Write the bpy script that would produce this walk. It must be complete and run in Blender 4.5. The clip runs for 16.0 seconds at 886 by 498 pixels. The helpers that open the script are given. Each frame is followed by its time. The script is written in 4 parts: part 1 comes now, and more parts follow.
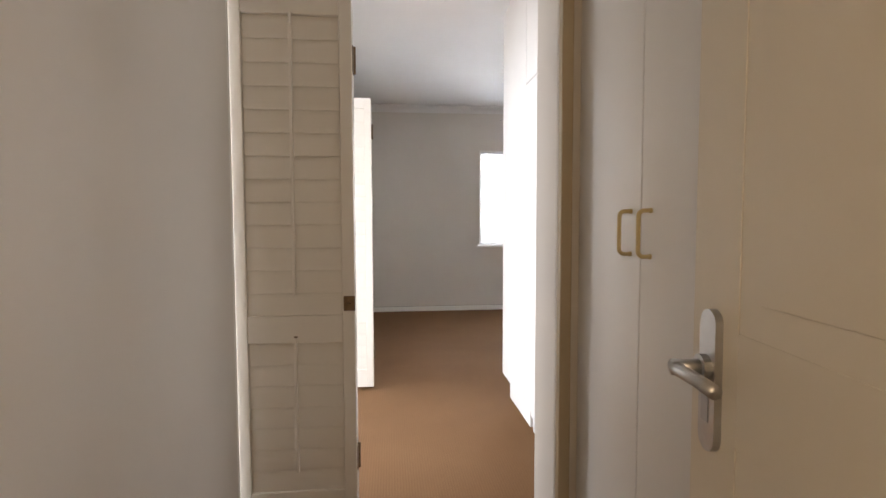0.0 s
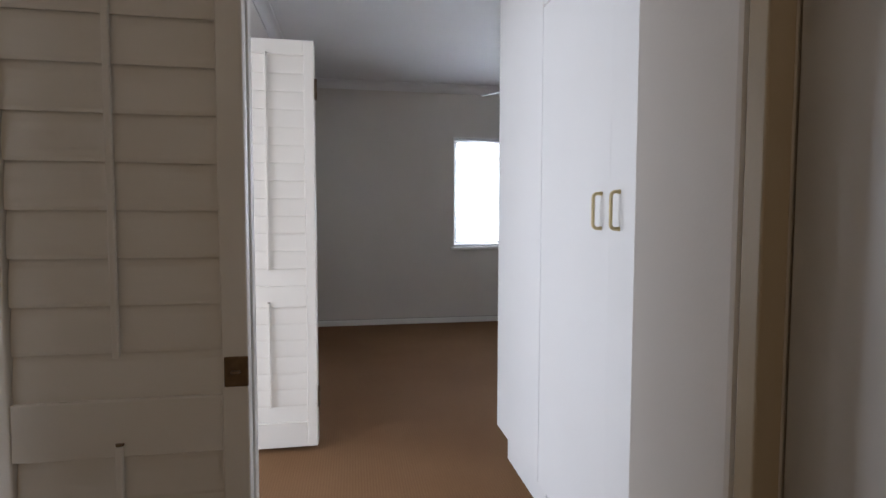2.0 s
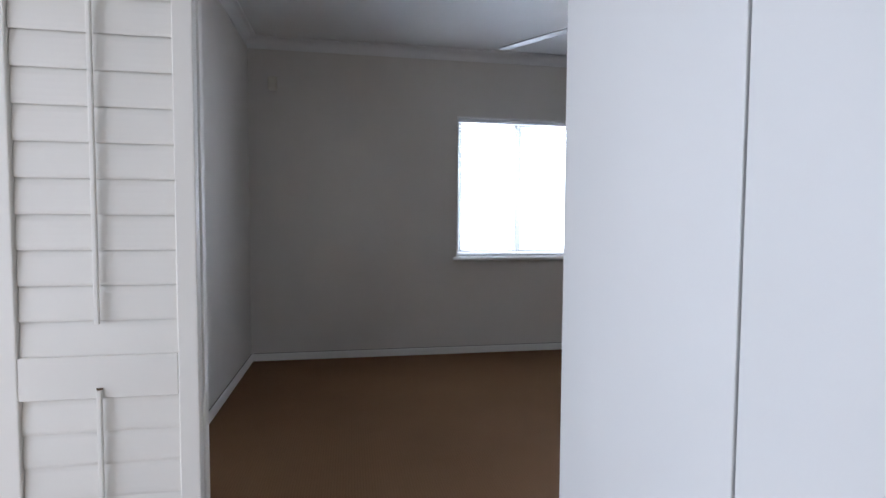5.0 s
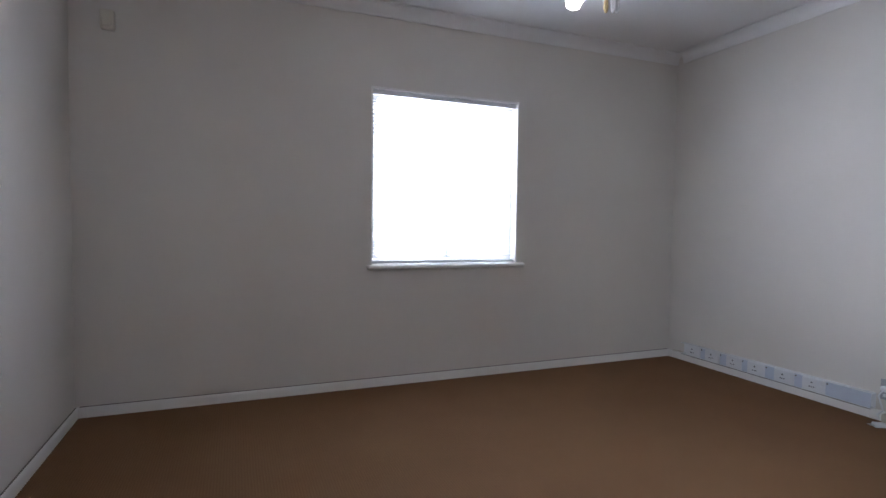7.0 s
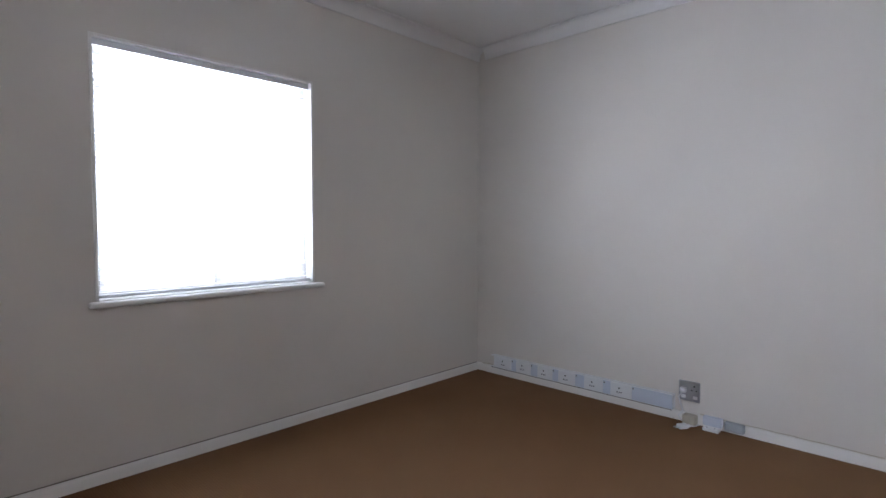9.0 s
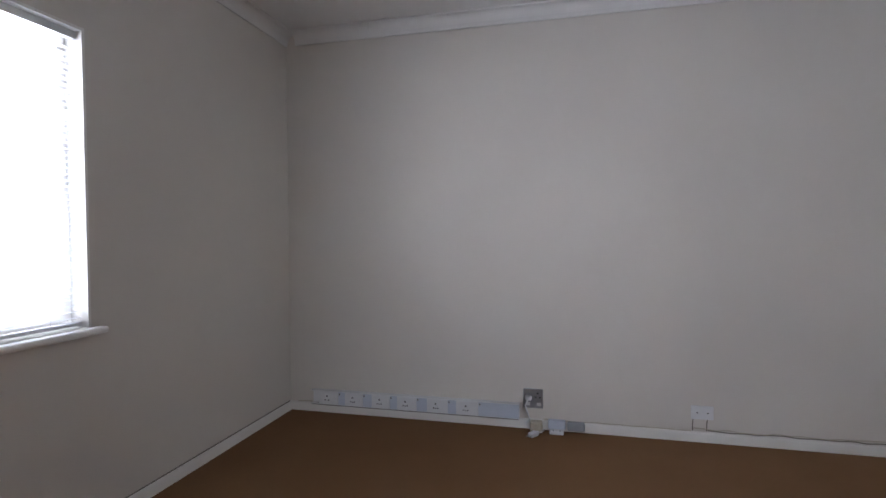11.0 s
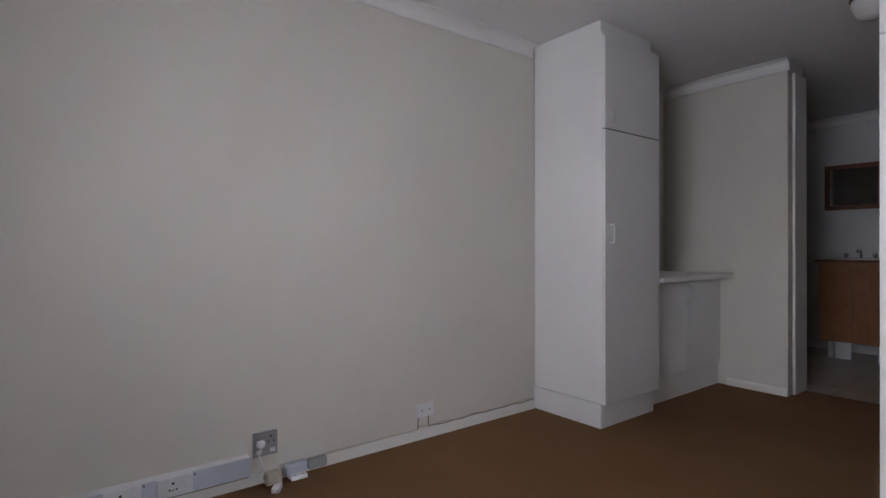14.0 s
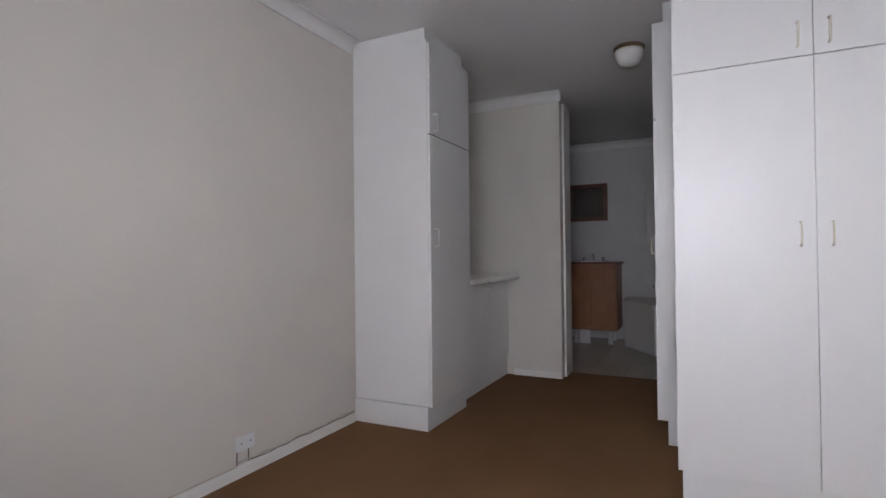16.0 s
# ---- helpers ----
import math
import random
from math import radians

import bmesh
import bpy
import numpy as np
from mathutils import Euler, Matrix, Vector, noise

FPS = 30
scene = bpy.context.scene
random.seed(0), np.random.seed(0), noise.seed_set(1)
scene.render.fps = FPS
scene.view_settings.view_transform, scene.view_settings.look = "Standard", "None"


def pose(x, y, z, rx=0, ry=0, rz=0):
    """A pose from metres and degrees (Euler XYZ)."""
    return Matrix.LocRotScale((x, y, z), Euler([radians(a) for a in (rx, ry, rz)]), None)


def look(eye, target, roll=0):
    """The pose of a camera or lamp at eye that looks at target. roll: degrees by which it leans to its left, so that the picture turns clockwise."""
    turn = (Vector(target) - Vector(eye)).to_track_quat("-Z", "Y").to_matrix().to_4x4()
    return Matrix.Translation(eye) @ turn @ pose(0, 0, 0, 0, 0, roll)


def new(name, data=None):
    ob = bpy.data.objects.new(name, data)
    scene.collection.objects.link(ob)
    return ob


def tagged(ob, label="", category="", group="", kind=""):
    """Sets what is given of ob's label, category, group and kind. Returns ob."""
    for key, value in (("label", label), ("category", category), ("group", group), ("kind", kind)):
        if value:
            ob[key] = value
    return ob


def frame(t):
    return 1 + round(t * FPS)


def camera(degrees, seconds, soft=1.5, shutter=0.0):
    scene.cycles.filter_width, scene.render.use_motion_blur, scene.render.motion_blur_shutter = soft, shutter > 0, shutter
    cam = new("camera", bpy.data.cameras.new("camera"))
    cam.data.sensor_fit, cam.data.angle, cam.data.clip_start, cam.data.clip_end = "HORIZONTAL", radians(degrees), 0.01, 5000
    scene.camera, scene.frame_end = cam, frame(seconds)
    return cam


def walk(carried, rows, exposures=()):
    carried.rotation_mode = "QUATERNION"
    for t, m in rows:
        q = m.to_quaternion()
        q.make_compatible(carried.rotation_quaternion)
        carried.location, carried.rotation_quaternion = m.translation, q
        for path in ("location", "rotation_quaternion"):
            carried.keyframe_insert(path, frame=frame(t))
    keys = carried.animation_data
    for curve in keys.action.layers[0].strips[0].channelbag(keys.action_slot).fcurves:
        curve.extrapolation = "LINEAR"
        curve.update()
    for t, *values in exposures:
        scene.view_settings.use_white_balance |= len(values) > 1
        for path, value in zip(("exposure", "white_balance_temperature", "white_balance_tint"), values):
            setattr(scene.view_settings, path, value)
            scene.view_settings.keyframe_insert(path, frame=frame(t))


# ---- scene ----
cam = camera(81, 16.0)
PATH = [
    (0, (0.267, 0.748, 1.138), (0.469, 2.734, 1.022), -0.18),
    (0.5, (0.274, 0.994, 1.129), (0.510, 2.977, 1.015), -0.09),
    (1, (0.283, 1.234, 1.124), (0.556, 3.212, 1.006), -0.05),
    (1.5, (0.300, 1.472, 1.111), (0.617, 3.444, 0.997), -0.02),
    (2, (0.323, 1.687, 1.102), (0.664, 3.655, 0.989), 0.10),
    (2.5, (0.385, 1.896, 1.100), (0.732, 3.863, 0.987), -0.00),
    (3, (0.414, 2.106, 1.105), (0.773, 4.070, 0.996), 0.18),
    (3.5, (0.449, 2.277, 1.111), (0.802, 4.243, 1.003), 0.36),
    (4, (0.494, 2.465, 1.118), (0.830, 4.434, 1.013), 0.30),
    (6.5, (0.522, 3.563, 1.078), (1.053, 5.489, 0.981), 0.72),
    (7, (0.550, 3.785, 1.079), (1.292, 5.640, 0.988), 0.70),
    (7.5, (0.613, 3.952, 1.136), (1.539, 5.722, 1.038), 0.60),
    (8, (0.735, 4.102, 1.125), (1.812, 5.785, 1.037), 0.31),
    (8.5, (0.797, 4.277, 1.135), (2.058, 5.827, 1.047), 0.19),
    (11, (0.822, 5.285, 1.164), (2.764, 5.763, 1.112), -0.40),
    (11.5, (0.870, 5.510, 1.138), (2.863, 5.670, 1.110), -0.35),
    (12, (0.900, 5.700, 1.158), (2.894, 5.550, 1.128), -0.40),
    (12.5, (0.990, 5.940, 1.157), (2.934, 5.470, 1.139), -0.20),
    (13, (1.135, 6.123, 1.136), (2.992, 5.380, 1.123), -0.30),
    (13.5, (1.300, 6.286, 1.102), (3.046, 5.311, 1.105), -0.20),
    (14, (1.483, 6.331, 1.107), (3.070, 5.115, 1.105), -0.12),
    (14.5, (1.639, 6.368, 1.096), (3.078, 4.979, 1.102), -0.24),
    (15, (1.757, 6.403, 1.098), (3.026, 4.857, 1.108), -0.36),
    (15.5, (1.855, 6.422, 1.105), (2.913, 4.725, 1.126), -0.64),
    (16, (1.908, 6.465, 1.084), (2.791, 4.671, 1.109), -0.62),
]
EXPOSURES = [(0.0, 1.08, 6750, 16), (0.5, 0.80, 6700, 17), (1.0, 0.54, 6550, 17), (2.5, -0.12, 5900, 15), (4.0, -0.36, 5750, 14), (6.5, 0.58, 5850, 17), (7.5, 0.36, 5900, 18), (8.5, 0.55, 5950, 18), (11.5, 0.14, 6250, 20), (12.5, 0.06, 6350, 21), (14.5, 0.16, 6450, 21), (16.0, 0.36, 6500, 21)]
SKYLIGHT, WINDOWLIGHT = (0.87, 0.935, 1.0), (0.89, 0.945, 1.0)
WINDOW_W, WINDOW_IN_W, SKY_W, GROUND_W, PATIO_W, PATIO_S_W, PATIO_N_W, HALL_W = 30.0, 4.0, 130.0, 95.0, 148.0, 40.0, 84.0, 2.6
walk(cam, [(t, look(e, a, r)) for t, e, a, r in PATH], EXPOSURES)

# ---- world, sun and large lights ----
world = bpy.data.worlds.new("sky")
scene.world = world
world.use_nodes = True
_n = world.node_tree.nodes
_sky = _n.new("ShaderNodeTexSky")
_sky.sky_type, _sky.sun_disc = "NISHITA", False
_sky.sun_elevation, _sky.sun_rotation = radians(48), radians(200)
_sky.air_density, _sky.dust_density = 1.2, 2.5
world.node_tree.links.new(_sky.outputs[0], _n["Background"].inputs[0])
_n["Background"].inputs[1].default_value = 0.12

sun = new("sun", bpy.data.lights.new("sun", "SUN"))
sun.data.energy, sun.data.angle, sun.data.color = 1.2, radians(12), (1.0, 0.95, 0.88)
sun.matrix_world = look((0, 0, 0), (-math.sin(radians(200)) * math.cos(radians(48)), -math.cos(radians(200)) * math.cos(radians(48)), -math.sin(radians(48))))


def area_lamp(name, eye, target, w, h, watts, colour):
    ob = new(name, bpy.data.lights.new(name, "AREA"))
    ob.data.shape, ob.data.size, ob.data.size_y = "RECTANGLE", w, h
    ob.data.energy, ob.data.color = watts, colour
    ob.matrix_world = look(eye, target)
    return ob


# daylight standing outside and in the window's opening, and along the open side of the patio
area_lamp("window_daylight", (1.92, 7.315, 1.385), (1.92, 6.315, 1.40), 1.25, 1.25, WINDOW_W, WINDOWLIGHT)
area_lamp("window_daylight_inner", (1.921, 7.185, 1.395), (1.921, 6.185, 1.395), 1.06, 1.13, WINDOW_IN_W, WINDOWLIGHT)
area_lamp("window_sky_light", (1.92, 8.70, 2.45), (1.92, 7.1, 1.50), 2.4, 1.2, SKY_W, WINDOWLIGHT)
area_lamp("window_ground_light", (1.92, 8.25, 0.35), (1.92, 7.1, 1.55), 3.0, 1.5, GROUND_W, (0.76, 0.88, 1.0))
area_lamp("patio_daylight", (-3.6, 2.3, 1.25), (0, 3.4, 1.0), 4.6, 2.0, PATIO_W, SKYLIGHT)
area_lamp("patio_daylight_south", (-2.1, -2.3, 1.2), (-1.4, 3.0, 1.1), 2.8, 2.0, PATIO_S_W, SKYLIGHT)
area_lamp("patio_daylight_north", (-3.6, 6.0, 1.3), (-0.8, 4.4, 0.9), 2.6, 2.0, PATIO_N_W, SKYLIGHT)
# warm light of the hall behind, through the entry doorway
area_lamp("hall_light", (0.16, 0.30, 1.35), (0.16, 1.6, 1.30), 0.6, 1.1, HALL_W, (1.0, 0.74, 0.46))

# ---- materials ----


class Mat:
    """A small wrapper round one node material."""

    def __init__(self, name, rough=0.5, metal=0.0, spec=0.5):
        self.m = bpy.data.materials.new(name)
        self.m.use_nodes = True
        self.t = self.m.node_tree
        self.b = self.t.nodes["Principled BSDF"]
        self.b.inputs["Roughness"].default_value = rough
        self.b.inputs["Metallic"].default_value = metal
        self.b.inputs["Specular IOR Level"].default_value = spec
        self.co = self.t.nodes.new("ShaderNodeTexCoord").outputs["Object"]

    def node(self, kind, **props):
        n = self.t.nodes.new(kind)
        for k, v in props.items():
            n.inputs[k].default_value = v
        return n

    def link(self, a, b):
        self.t.links.new(a, b)

    def noise(self, scale, detail=3.0, rough=0.55, stretch=None):
        n = self.node("ShaderNodeTexNoise", Scale=scale, Detail=detail, Roughness=rough)
        src = self.co
        if stretch:
            mp = self.node("ShaderNodeMapping", Scale=stretch)
            self.link(src, mp.inputs[0])
            src = mp.outputs[0]
        self.link(src, n.inputs["Vector"])
        return n.outputs["Fac"]

    def ramp(self, fac, stops):
        r = self.t.nodes.new("ShaderNodeValToRGB")
        els = r.color_ramp.elements
        while len(els) < len(stops):
            els.new(0.5)
        for e, (p, c) in zip(els, stops):
            e.position, e.color = p, (*c, 1)
        self.link(fac, r.inputs[0])
        return r.outputs[0]

    def mix(self, fac, a, b, kind="MIX"):
        n = self.t.nodes.new("ShaderNodeMix")
        n.data_type, n.blend_type = "RGBA", kind
        if isinstance(fac, (int, float)):
            n.inputs[0].default_value = fac
        else:
            self.link(fac, n.inputs[0])
        for s, v in ((n.inputs[6], a), (n.inputs[7], b)):
            if isinstance(v, tuple):
                s.default_value = (*v, 1)
            else:
                self.link(v, s)
        return n.outputs[2]

    def colour(self, c):
        if isinstance(c, tuple):
            self.b.inputs["Base Color"].default_value = (*c, 1)
        else:
            self.link(c, self.b.inputs["Base Color"])
        return self

    def roughness(self, fac, lo, hi):
        r = self.node("ShaderNodeMapRange")
        r.inputs[3].default_value, r.inputs[4].default_value = lo, hi
        self.link(fac, r.inputs[0])
        self.link(r.outputs[0], self.b.inputs["Roughness"])
        return self

    def bump(self, fac, strength, distance=0.002):
        n = self.node("ShaderNodeBump", Strength=strength, Distance=distance)
        self.link(fac, n.inputs["Height"])
        old = self.b.inputs["Normal"].links
        if old:
            self.link(old[0].from_socket, n.inputs["Normal"])
        self.link(n.outputs[0], self.b.inputs["Normal"])
        return self


def paint(name, a, b, rough, grain=140, depth=0.12, spec=0.4):
    """Painted surface: slow blotches, fine roller grain."""
    m = Mat(name, rough, spec=spec)
    slow = m.noise(1.3, 4)
    m.colour(m.ramp(slow, [(0.3, a), (0.72, b)]))
    m.roughness(m.noise(9, 3), rough - 0.06, rough + 0.07)
    m.bump(m.noise(grain, 2), depth, 0.0015)
    m.bump(m.noise(2.2, 2), 0.12, 0.006)
    return m.m


def flat_mat(name, c, rough, metal=0.0, var=0.12, scale=14, bump=0.05, spec=0.5):
    m = Mat(name, rough, metal, spec)
    d = tuple(v * (1 - var) for v in c)
    m.colour(m.ramp(m.noise(scale, 4), [(0.3, d), (0.7, c)]))
    m.roughness(m.noise(scale * 3, 2), max(0.02, rough - 0.07), rough + 0.07)
    if bump:
        m.bump(m.noise(scale * 8, 2), bump, 0.001)
    return m.m


WALL = paint("wall_paint", (0.65, 0.612, 0.560), (0.70, 0.662, 0.605), 0.62)
CEIL = paint("ceiling_paint", (0.74, 0.73, 0.71), (0.78, 0.77, 0.75), 0.75, 90, 0.2)
TRIM = paint("trim_enamel", (0.79, 0.775, 0.74), (0.83, 0.815, 0.78), 0.35, 60, 0.06)
CUPBOARD = paint("cupboard_enamel", (0.75, 0.75, 0.735), (0.79, 0.79, 0.775), 0.33, 220, 0.05, 0.4)
# tan that holds the dim warm light on the nib wall's return
RETURN_SHADE = paint("return_shade", (0.36, 0.285, 0.18), (0.42, 0.34, 0.22), 0.45)
DOORPAINT = paint("door_enamel", (0.66, 0.61, 0.51), (0.70, 0.65, 0.55), 0.38, 70, 0.08)
SHUTTER = paint("shutter_enamel", (0.72, 0.69, 0.63), (0.77, 0.74, 0.68), 0.52, 80, 0.06)
PLASTIC = flat_mat("white_plastic", (0.76, 0.77, 0.78), 0.35, var=0.05, bump=0.02)
TRUNKING = flat_mat("grey_white_plastic", (0.58, 0.63, 0.71), 0.4, var=0.05, bump=0.02)
HANDLE = flat_mat("cream_handle", (0.66, 0.53, 0.27), 0.35, var=0.15, scale=40, bump=0.02)
HANDLE_PALE = flat_mat("pale_handle", (0.76, 0.73, 0.62), 0.35, var=0.1, scale=40, bump=0.02)
HANDLE_WHITE = flat_mat("white_handle", (0.78, 0.78, 0.76), 0.35, var=0.05, bump=0.02)
STEEL = flat_mat("brushed_steel", (0.55, 0.55, 0.55), 0.32, 1.0, 0.1, 60)
CHROME = flat_mat("chrome", (0.8, 0.8, 0.8), 0.08, 1.0, 0.04, 20, 0)
ALU = flat_mat("painted_aluminium", (0.62, 0.61, 0.58), 0.4, 0.0, 0.08)
FANBLADE = flat_mat("fan_blade", (0.34, 0.34, 0.34), 0.4, var=0.06, scale=20, bump=0.03)
KEEPER = flat_mat("dark_keeper", (0.085, 0.072, 0.066), 0.4, 0.6, 0.3, 60)
BRASS = flat_mat("aged_brass", (0.20, 0.13, 0.07), 0.45, 0.7, 0.4, 60)
# near-black colour standing in for the shade inside door gaps
DARK = flat_mat("gap_shade", (0.03, 0.03, 0.03), 0.8)
BRAAI = flat_mat("blued_steel", (0.155, 0.20, 0.275), 0.45, 0.15, 0.35, 5)
SLAB = flat_mat("painted_slab", (0.78, 0.77, 0.74), 0.6, var=0.08)
MORTAR = flat_mat("mortar", (0.33, 0.27, 0.20), 0.95, var=0.3, scale=40, bump=0.4)
GREYBOX = flat_mat("grey_plastic", (0.36, 0.38, 0.40), 0.5, var=0.08, bump=0.02)
GREYPLATE = flat_mat("steel_plate", (0.42, 0.43, 0.45), 0.38, 0.75, 0.1, 50)
HOLE = flat_mat("socket_hole", (0.02, 0.02, 0.02), 0.7, bump=0)
CABLE = flat_mat("cream_cable", (0.55, 0.50, 0.40), 0.5, var=0.2, scale=30, bump=0)
CABLE_DARK = flat_mat("grey_cable", (0.22, 0.20, 0.17), 0.6, var=0.3, scale=30, bump=0)
WHITETILE = flat_mat("white_wall_tile", (0.74, 0.74, 0.73), 0.12, var=0.05)
ALULEG = flat_mat("satin_aluminium", (0.86, 0.87, 0.88), 0.35, 0.35, 0.05, 30, 0)
BATHWHITE = flat_mat("bath_acrylic", (0.76, 0.76, 0.75), 0.15, var=0.04, bump=0)
MIRROR = flat_mat("mirror_silver", (0.85, 0.86, 0.85), 0.02, 1.0, 0.02, 10, 0)


def carpet_mat():
    m = Mat("carpet_loop", 0.95, spec=0.15)
    big = m.ramp(m.noise(0.9, 4), [(0.3, (0.218, 0.114, 0.053)), (0.7, (0.268, 0.147, 0.071))])
    fine = m.ramp(m.noise(330, 2), [(0.3, (0.45, 0.45, 0.45)), (0.7, (1, 1, 1))])
    c = m.mix(0.65, big, fine, "MULTIPLY")
    # woven ribs, 6 mm apart
    w = m.node("ShaderNodeTexWave", Scale=26.0, Distortion=0.7, Detail=1.0)
    w.bands_direction = "X"
    w.inputs["Detail Scale"].default_value = 4.0
    m.link(m.co, w.inputs["Vector"])
    w2 = m.node("ShaderNodeTexWave", Scale=40.0, Distortion=1.2, Detail=1.0)
    w2.bands_direction = "Y"
    m.link(m.co, w2.inputs["Vector"])
    rib = m.ramp(w.outputs["Fac"], [(0.1, (0.82, 0.81, 0.80)), (0.6, (1, 1, 1))])
    m.colour(m.mix(0.55, c, rib, "MULTIPLY"))
    m.bump(w.outputs["Fac"], 0.22, 0.002)
    m.bump(w2.outputs["Fac"], 0.15, 0.0015)
    m.bump(m.noise(420, 2), 0.3, 0.0015)
    return m.m


CARPET = carpet_mat()


def piece_mat(name, lo, hi, rough, speck, bump=0.3, scale=70):
    """Bricks and tiles: each piece takes its own shade."""
    m = Mat(name, rough)
    info = m.t.nodes.new("ShaderNodeObjectInfo").outputs["Random"]
    base = m.ramp(info, [(0.0, lo), (1.0, hi)])
    sp = m.ramp(m.noise(scale, 4), [(0.35, speck), (0.55, (1, 1, 1))])
    m.colour(m.mix(0.7, base, sp, "MULTIPLY"))
    m.bump(m.noise(scale, 3), bump, 0.003)
    return m.m


BRICK = piece_mat("face_brick", (0.55, 0.33, 0.115), (0.71, 0.47, 0.20), 0.8, (0.5, 0.42, 0.34))
SOLDIER = piece_mat("soldier_brick", (0.44, 0.25, 0.14), (0.56, 0.36, 0.20), 0.8, (0.5, 0.42, 0.34))
FLOORTILE = piece_mat("floor_tile", (0.40, 0.35, 0.29), (0.46, 0.41, 0.35), 0.28, (0.85, 0.82, 0.78), 0.05, 12)


def paving_mat():
    m = Mat("pebbled_screed", 0.9)
    a = m.ramp(m.noise(1.1, 4), [(0.3, (0.50, 0.39, 0.32)), (0.7, (0.60, 0.48, 0.40))])
    b = m.ramp(m.noise(120, 3), [(0.35, (0.62, 0.55, 0.5)), (0.62, (1, 1, 1))])
    m.colour(m.mix(0.7, a, b, "MULTIPLY"))
    m.bump(m.noise(120, 3), 0.5, 0.004)
    return m.m


PAVING = paving_mat()


def grass_mat():
    m = Mat("lawn", 0.95)
    m.colour(m.ramp(m.noise(3, 6), [(0.3, (0.05, 0.075, 0.02)), (0.7, (0.10, 0.12, 0.045))]))
    m.bump(m.noise(60, 3), 0.6, 0.02)
    return m.m


LAWN = grass_mat()


def wood_mat(name, a, b, rough):
    m = Mat(name, rough)
    n = m.noise(5, 5, 0.6, (2, 14, 1.0))
    m.colour(m.ramp(n, [(0.3, a), (0.7, b)]))
    m.bump(n, 0.08, 0.001)
    return m.m


WOOD = wood_mat("vanity_wood", (0.26, 0.10, 0.035), (0.36, 0.155, 0.06), 0.4)
DARKWOOD = wood_mat("frame_wood", (0.13, 0.05, 0.022), (0.20, 0.08, 0.038), 0.4)


def opal_mat(name, c, glow=0.0):
    m = Mat(name, 0.25)
    m.colour(c)
    m.b.inputs["Transmission Weight"].default_value = 0.0
    m.b.inputs["Subsurface Weight"].default_value = 0.25
    m.b.inputs["Subsurface Radius"].default_value = (0.02, 0.02, 0.02)
    if glow:
        m.b.inputs["Emission Color"].default_value = (1.0, 0.93, 0.80, 1)
        m.b.inputs["Emission Strength"].default_value = glow
    return m.m


OPAL = opal_mat("opal_glass", (0.75, 0.74, 0.71))
BULB_LIT = opal_mat("lit_bulb", (0.8, 0.8, 0.78), 12.0)
BULB = opal_mat("unlit_bulb", (0.75, 0.75, 0.72))


def blind_mat():
    m = Mat("blind_slat", 0.4)
    m.colour((0.80, 0.81, 0.82))
    tl = m.node("ShaderNodeBsdfTranslucent")
    tl.inputs[0].default_value = (0.82, 0.84, 0.86, 1)
    mx = m.node("ShaderNodeMixShader")
    mx.inputs[0].default_value = 0.5
    out = m.t.nodes["Material Output"]
    m.link(m.b.outputs[0], mx.inputs[1])
    m.link(tl.outputs[0], mx.inputs[2])
    m.link(mx.outputs[0], out.inputs[0])
    return m.m


BLIND = blind_mat()


def glass_mat():
    m = Mat("window_glass", 0.0)
    m.colour((1.0, 1.0, 1.0))
    m.b.inputs["Transmission Weight"].default_value = 1.0
    m.b.inputs["IOR"].default_value = 1.02
    return m.m


GLASS = glass_mat()

# ---- building helpers ----


def origin_of(ob):
    p = Vector((0, 0, 0))
    while ob is not None:
        p += ob.location
        ob = ob.parent
    return p


def thing(name, at, label, category, group="", kind=""):
    ob = new(name)
    ob.location = at
    ob.empty_display_size = 0.1
    return tagged(ob, label, category, group, kind)


def part(name, bm, material, parent=None, label="", smooth=False):
    """Links a bmesh, made in world metres, as one mesh object under parent."""
    me = bpy.data.meshes.new(name)
    if parent is not None:
        bmesh.ops.translate(bm, verts=bm.verts, vec=-origin_of(parent))
    bm.to_mesh(me)
    bm.free()
    if smooth:
        for p in me.polygons:
            p.use_smooth = True
    me.materials.append(material)
    ob = new(name, me)
    ob.parent = parent
    if label:
        tagged(ob, label)
    return ob


def setting(name, bm, material, label, category, parent=None):
    return tagged(part(name, bm, material, parent), label, category, kind="structure")


def bx(bm, x0, y0, z0, x1, y1, z1, bevel=0.0, seg=2):
    """Adds a box, its edges rounded by bevel."""
    v = [bm.verts.new((x, y, z)) for z in (z0, z1) for y in (y0, y1) for x in (x0, x1)]
    fs = [bm.faces.new([v[i] for i in q]) for q in ((0, 2, 3, 1), (4, 5, 7, 6), (0, 1, 5, 4), (1, 3, 7, 5), (3, 2, 6, 7), (2, 0, 4, 6))]
    if bevel:
        es = list({e for f in fs for e in f.edges})
        bmesh.ops.bevel(bm, geom=es, offset=bevel, segments=seg, affect="EDGES", profile=0.5)
    return v


def box(*a, bevel=0.0, seg=2):
    bm = bmesh.new()
    bx(bm, *a, bevel=bevel, seg=seg)
    return bm


def boxes(*list_of):
    bm = bmesh.new()
    for b in list_of:
        bx(bm, *b)
    return bm


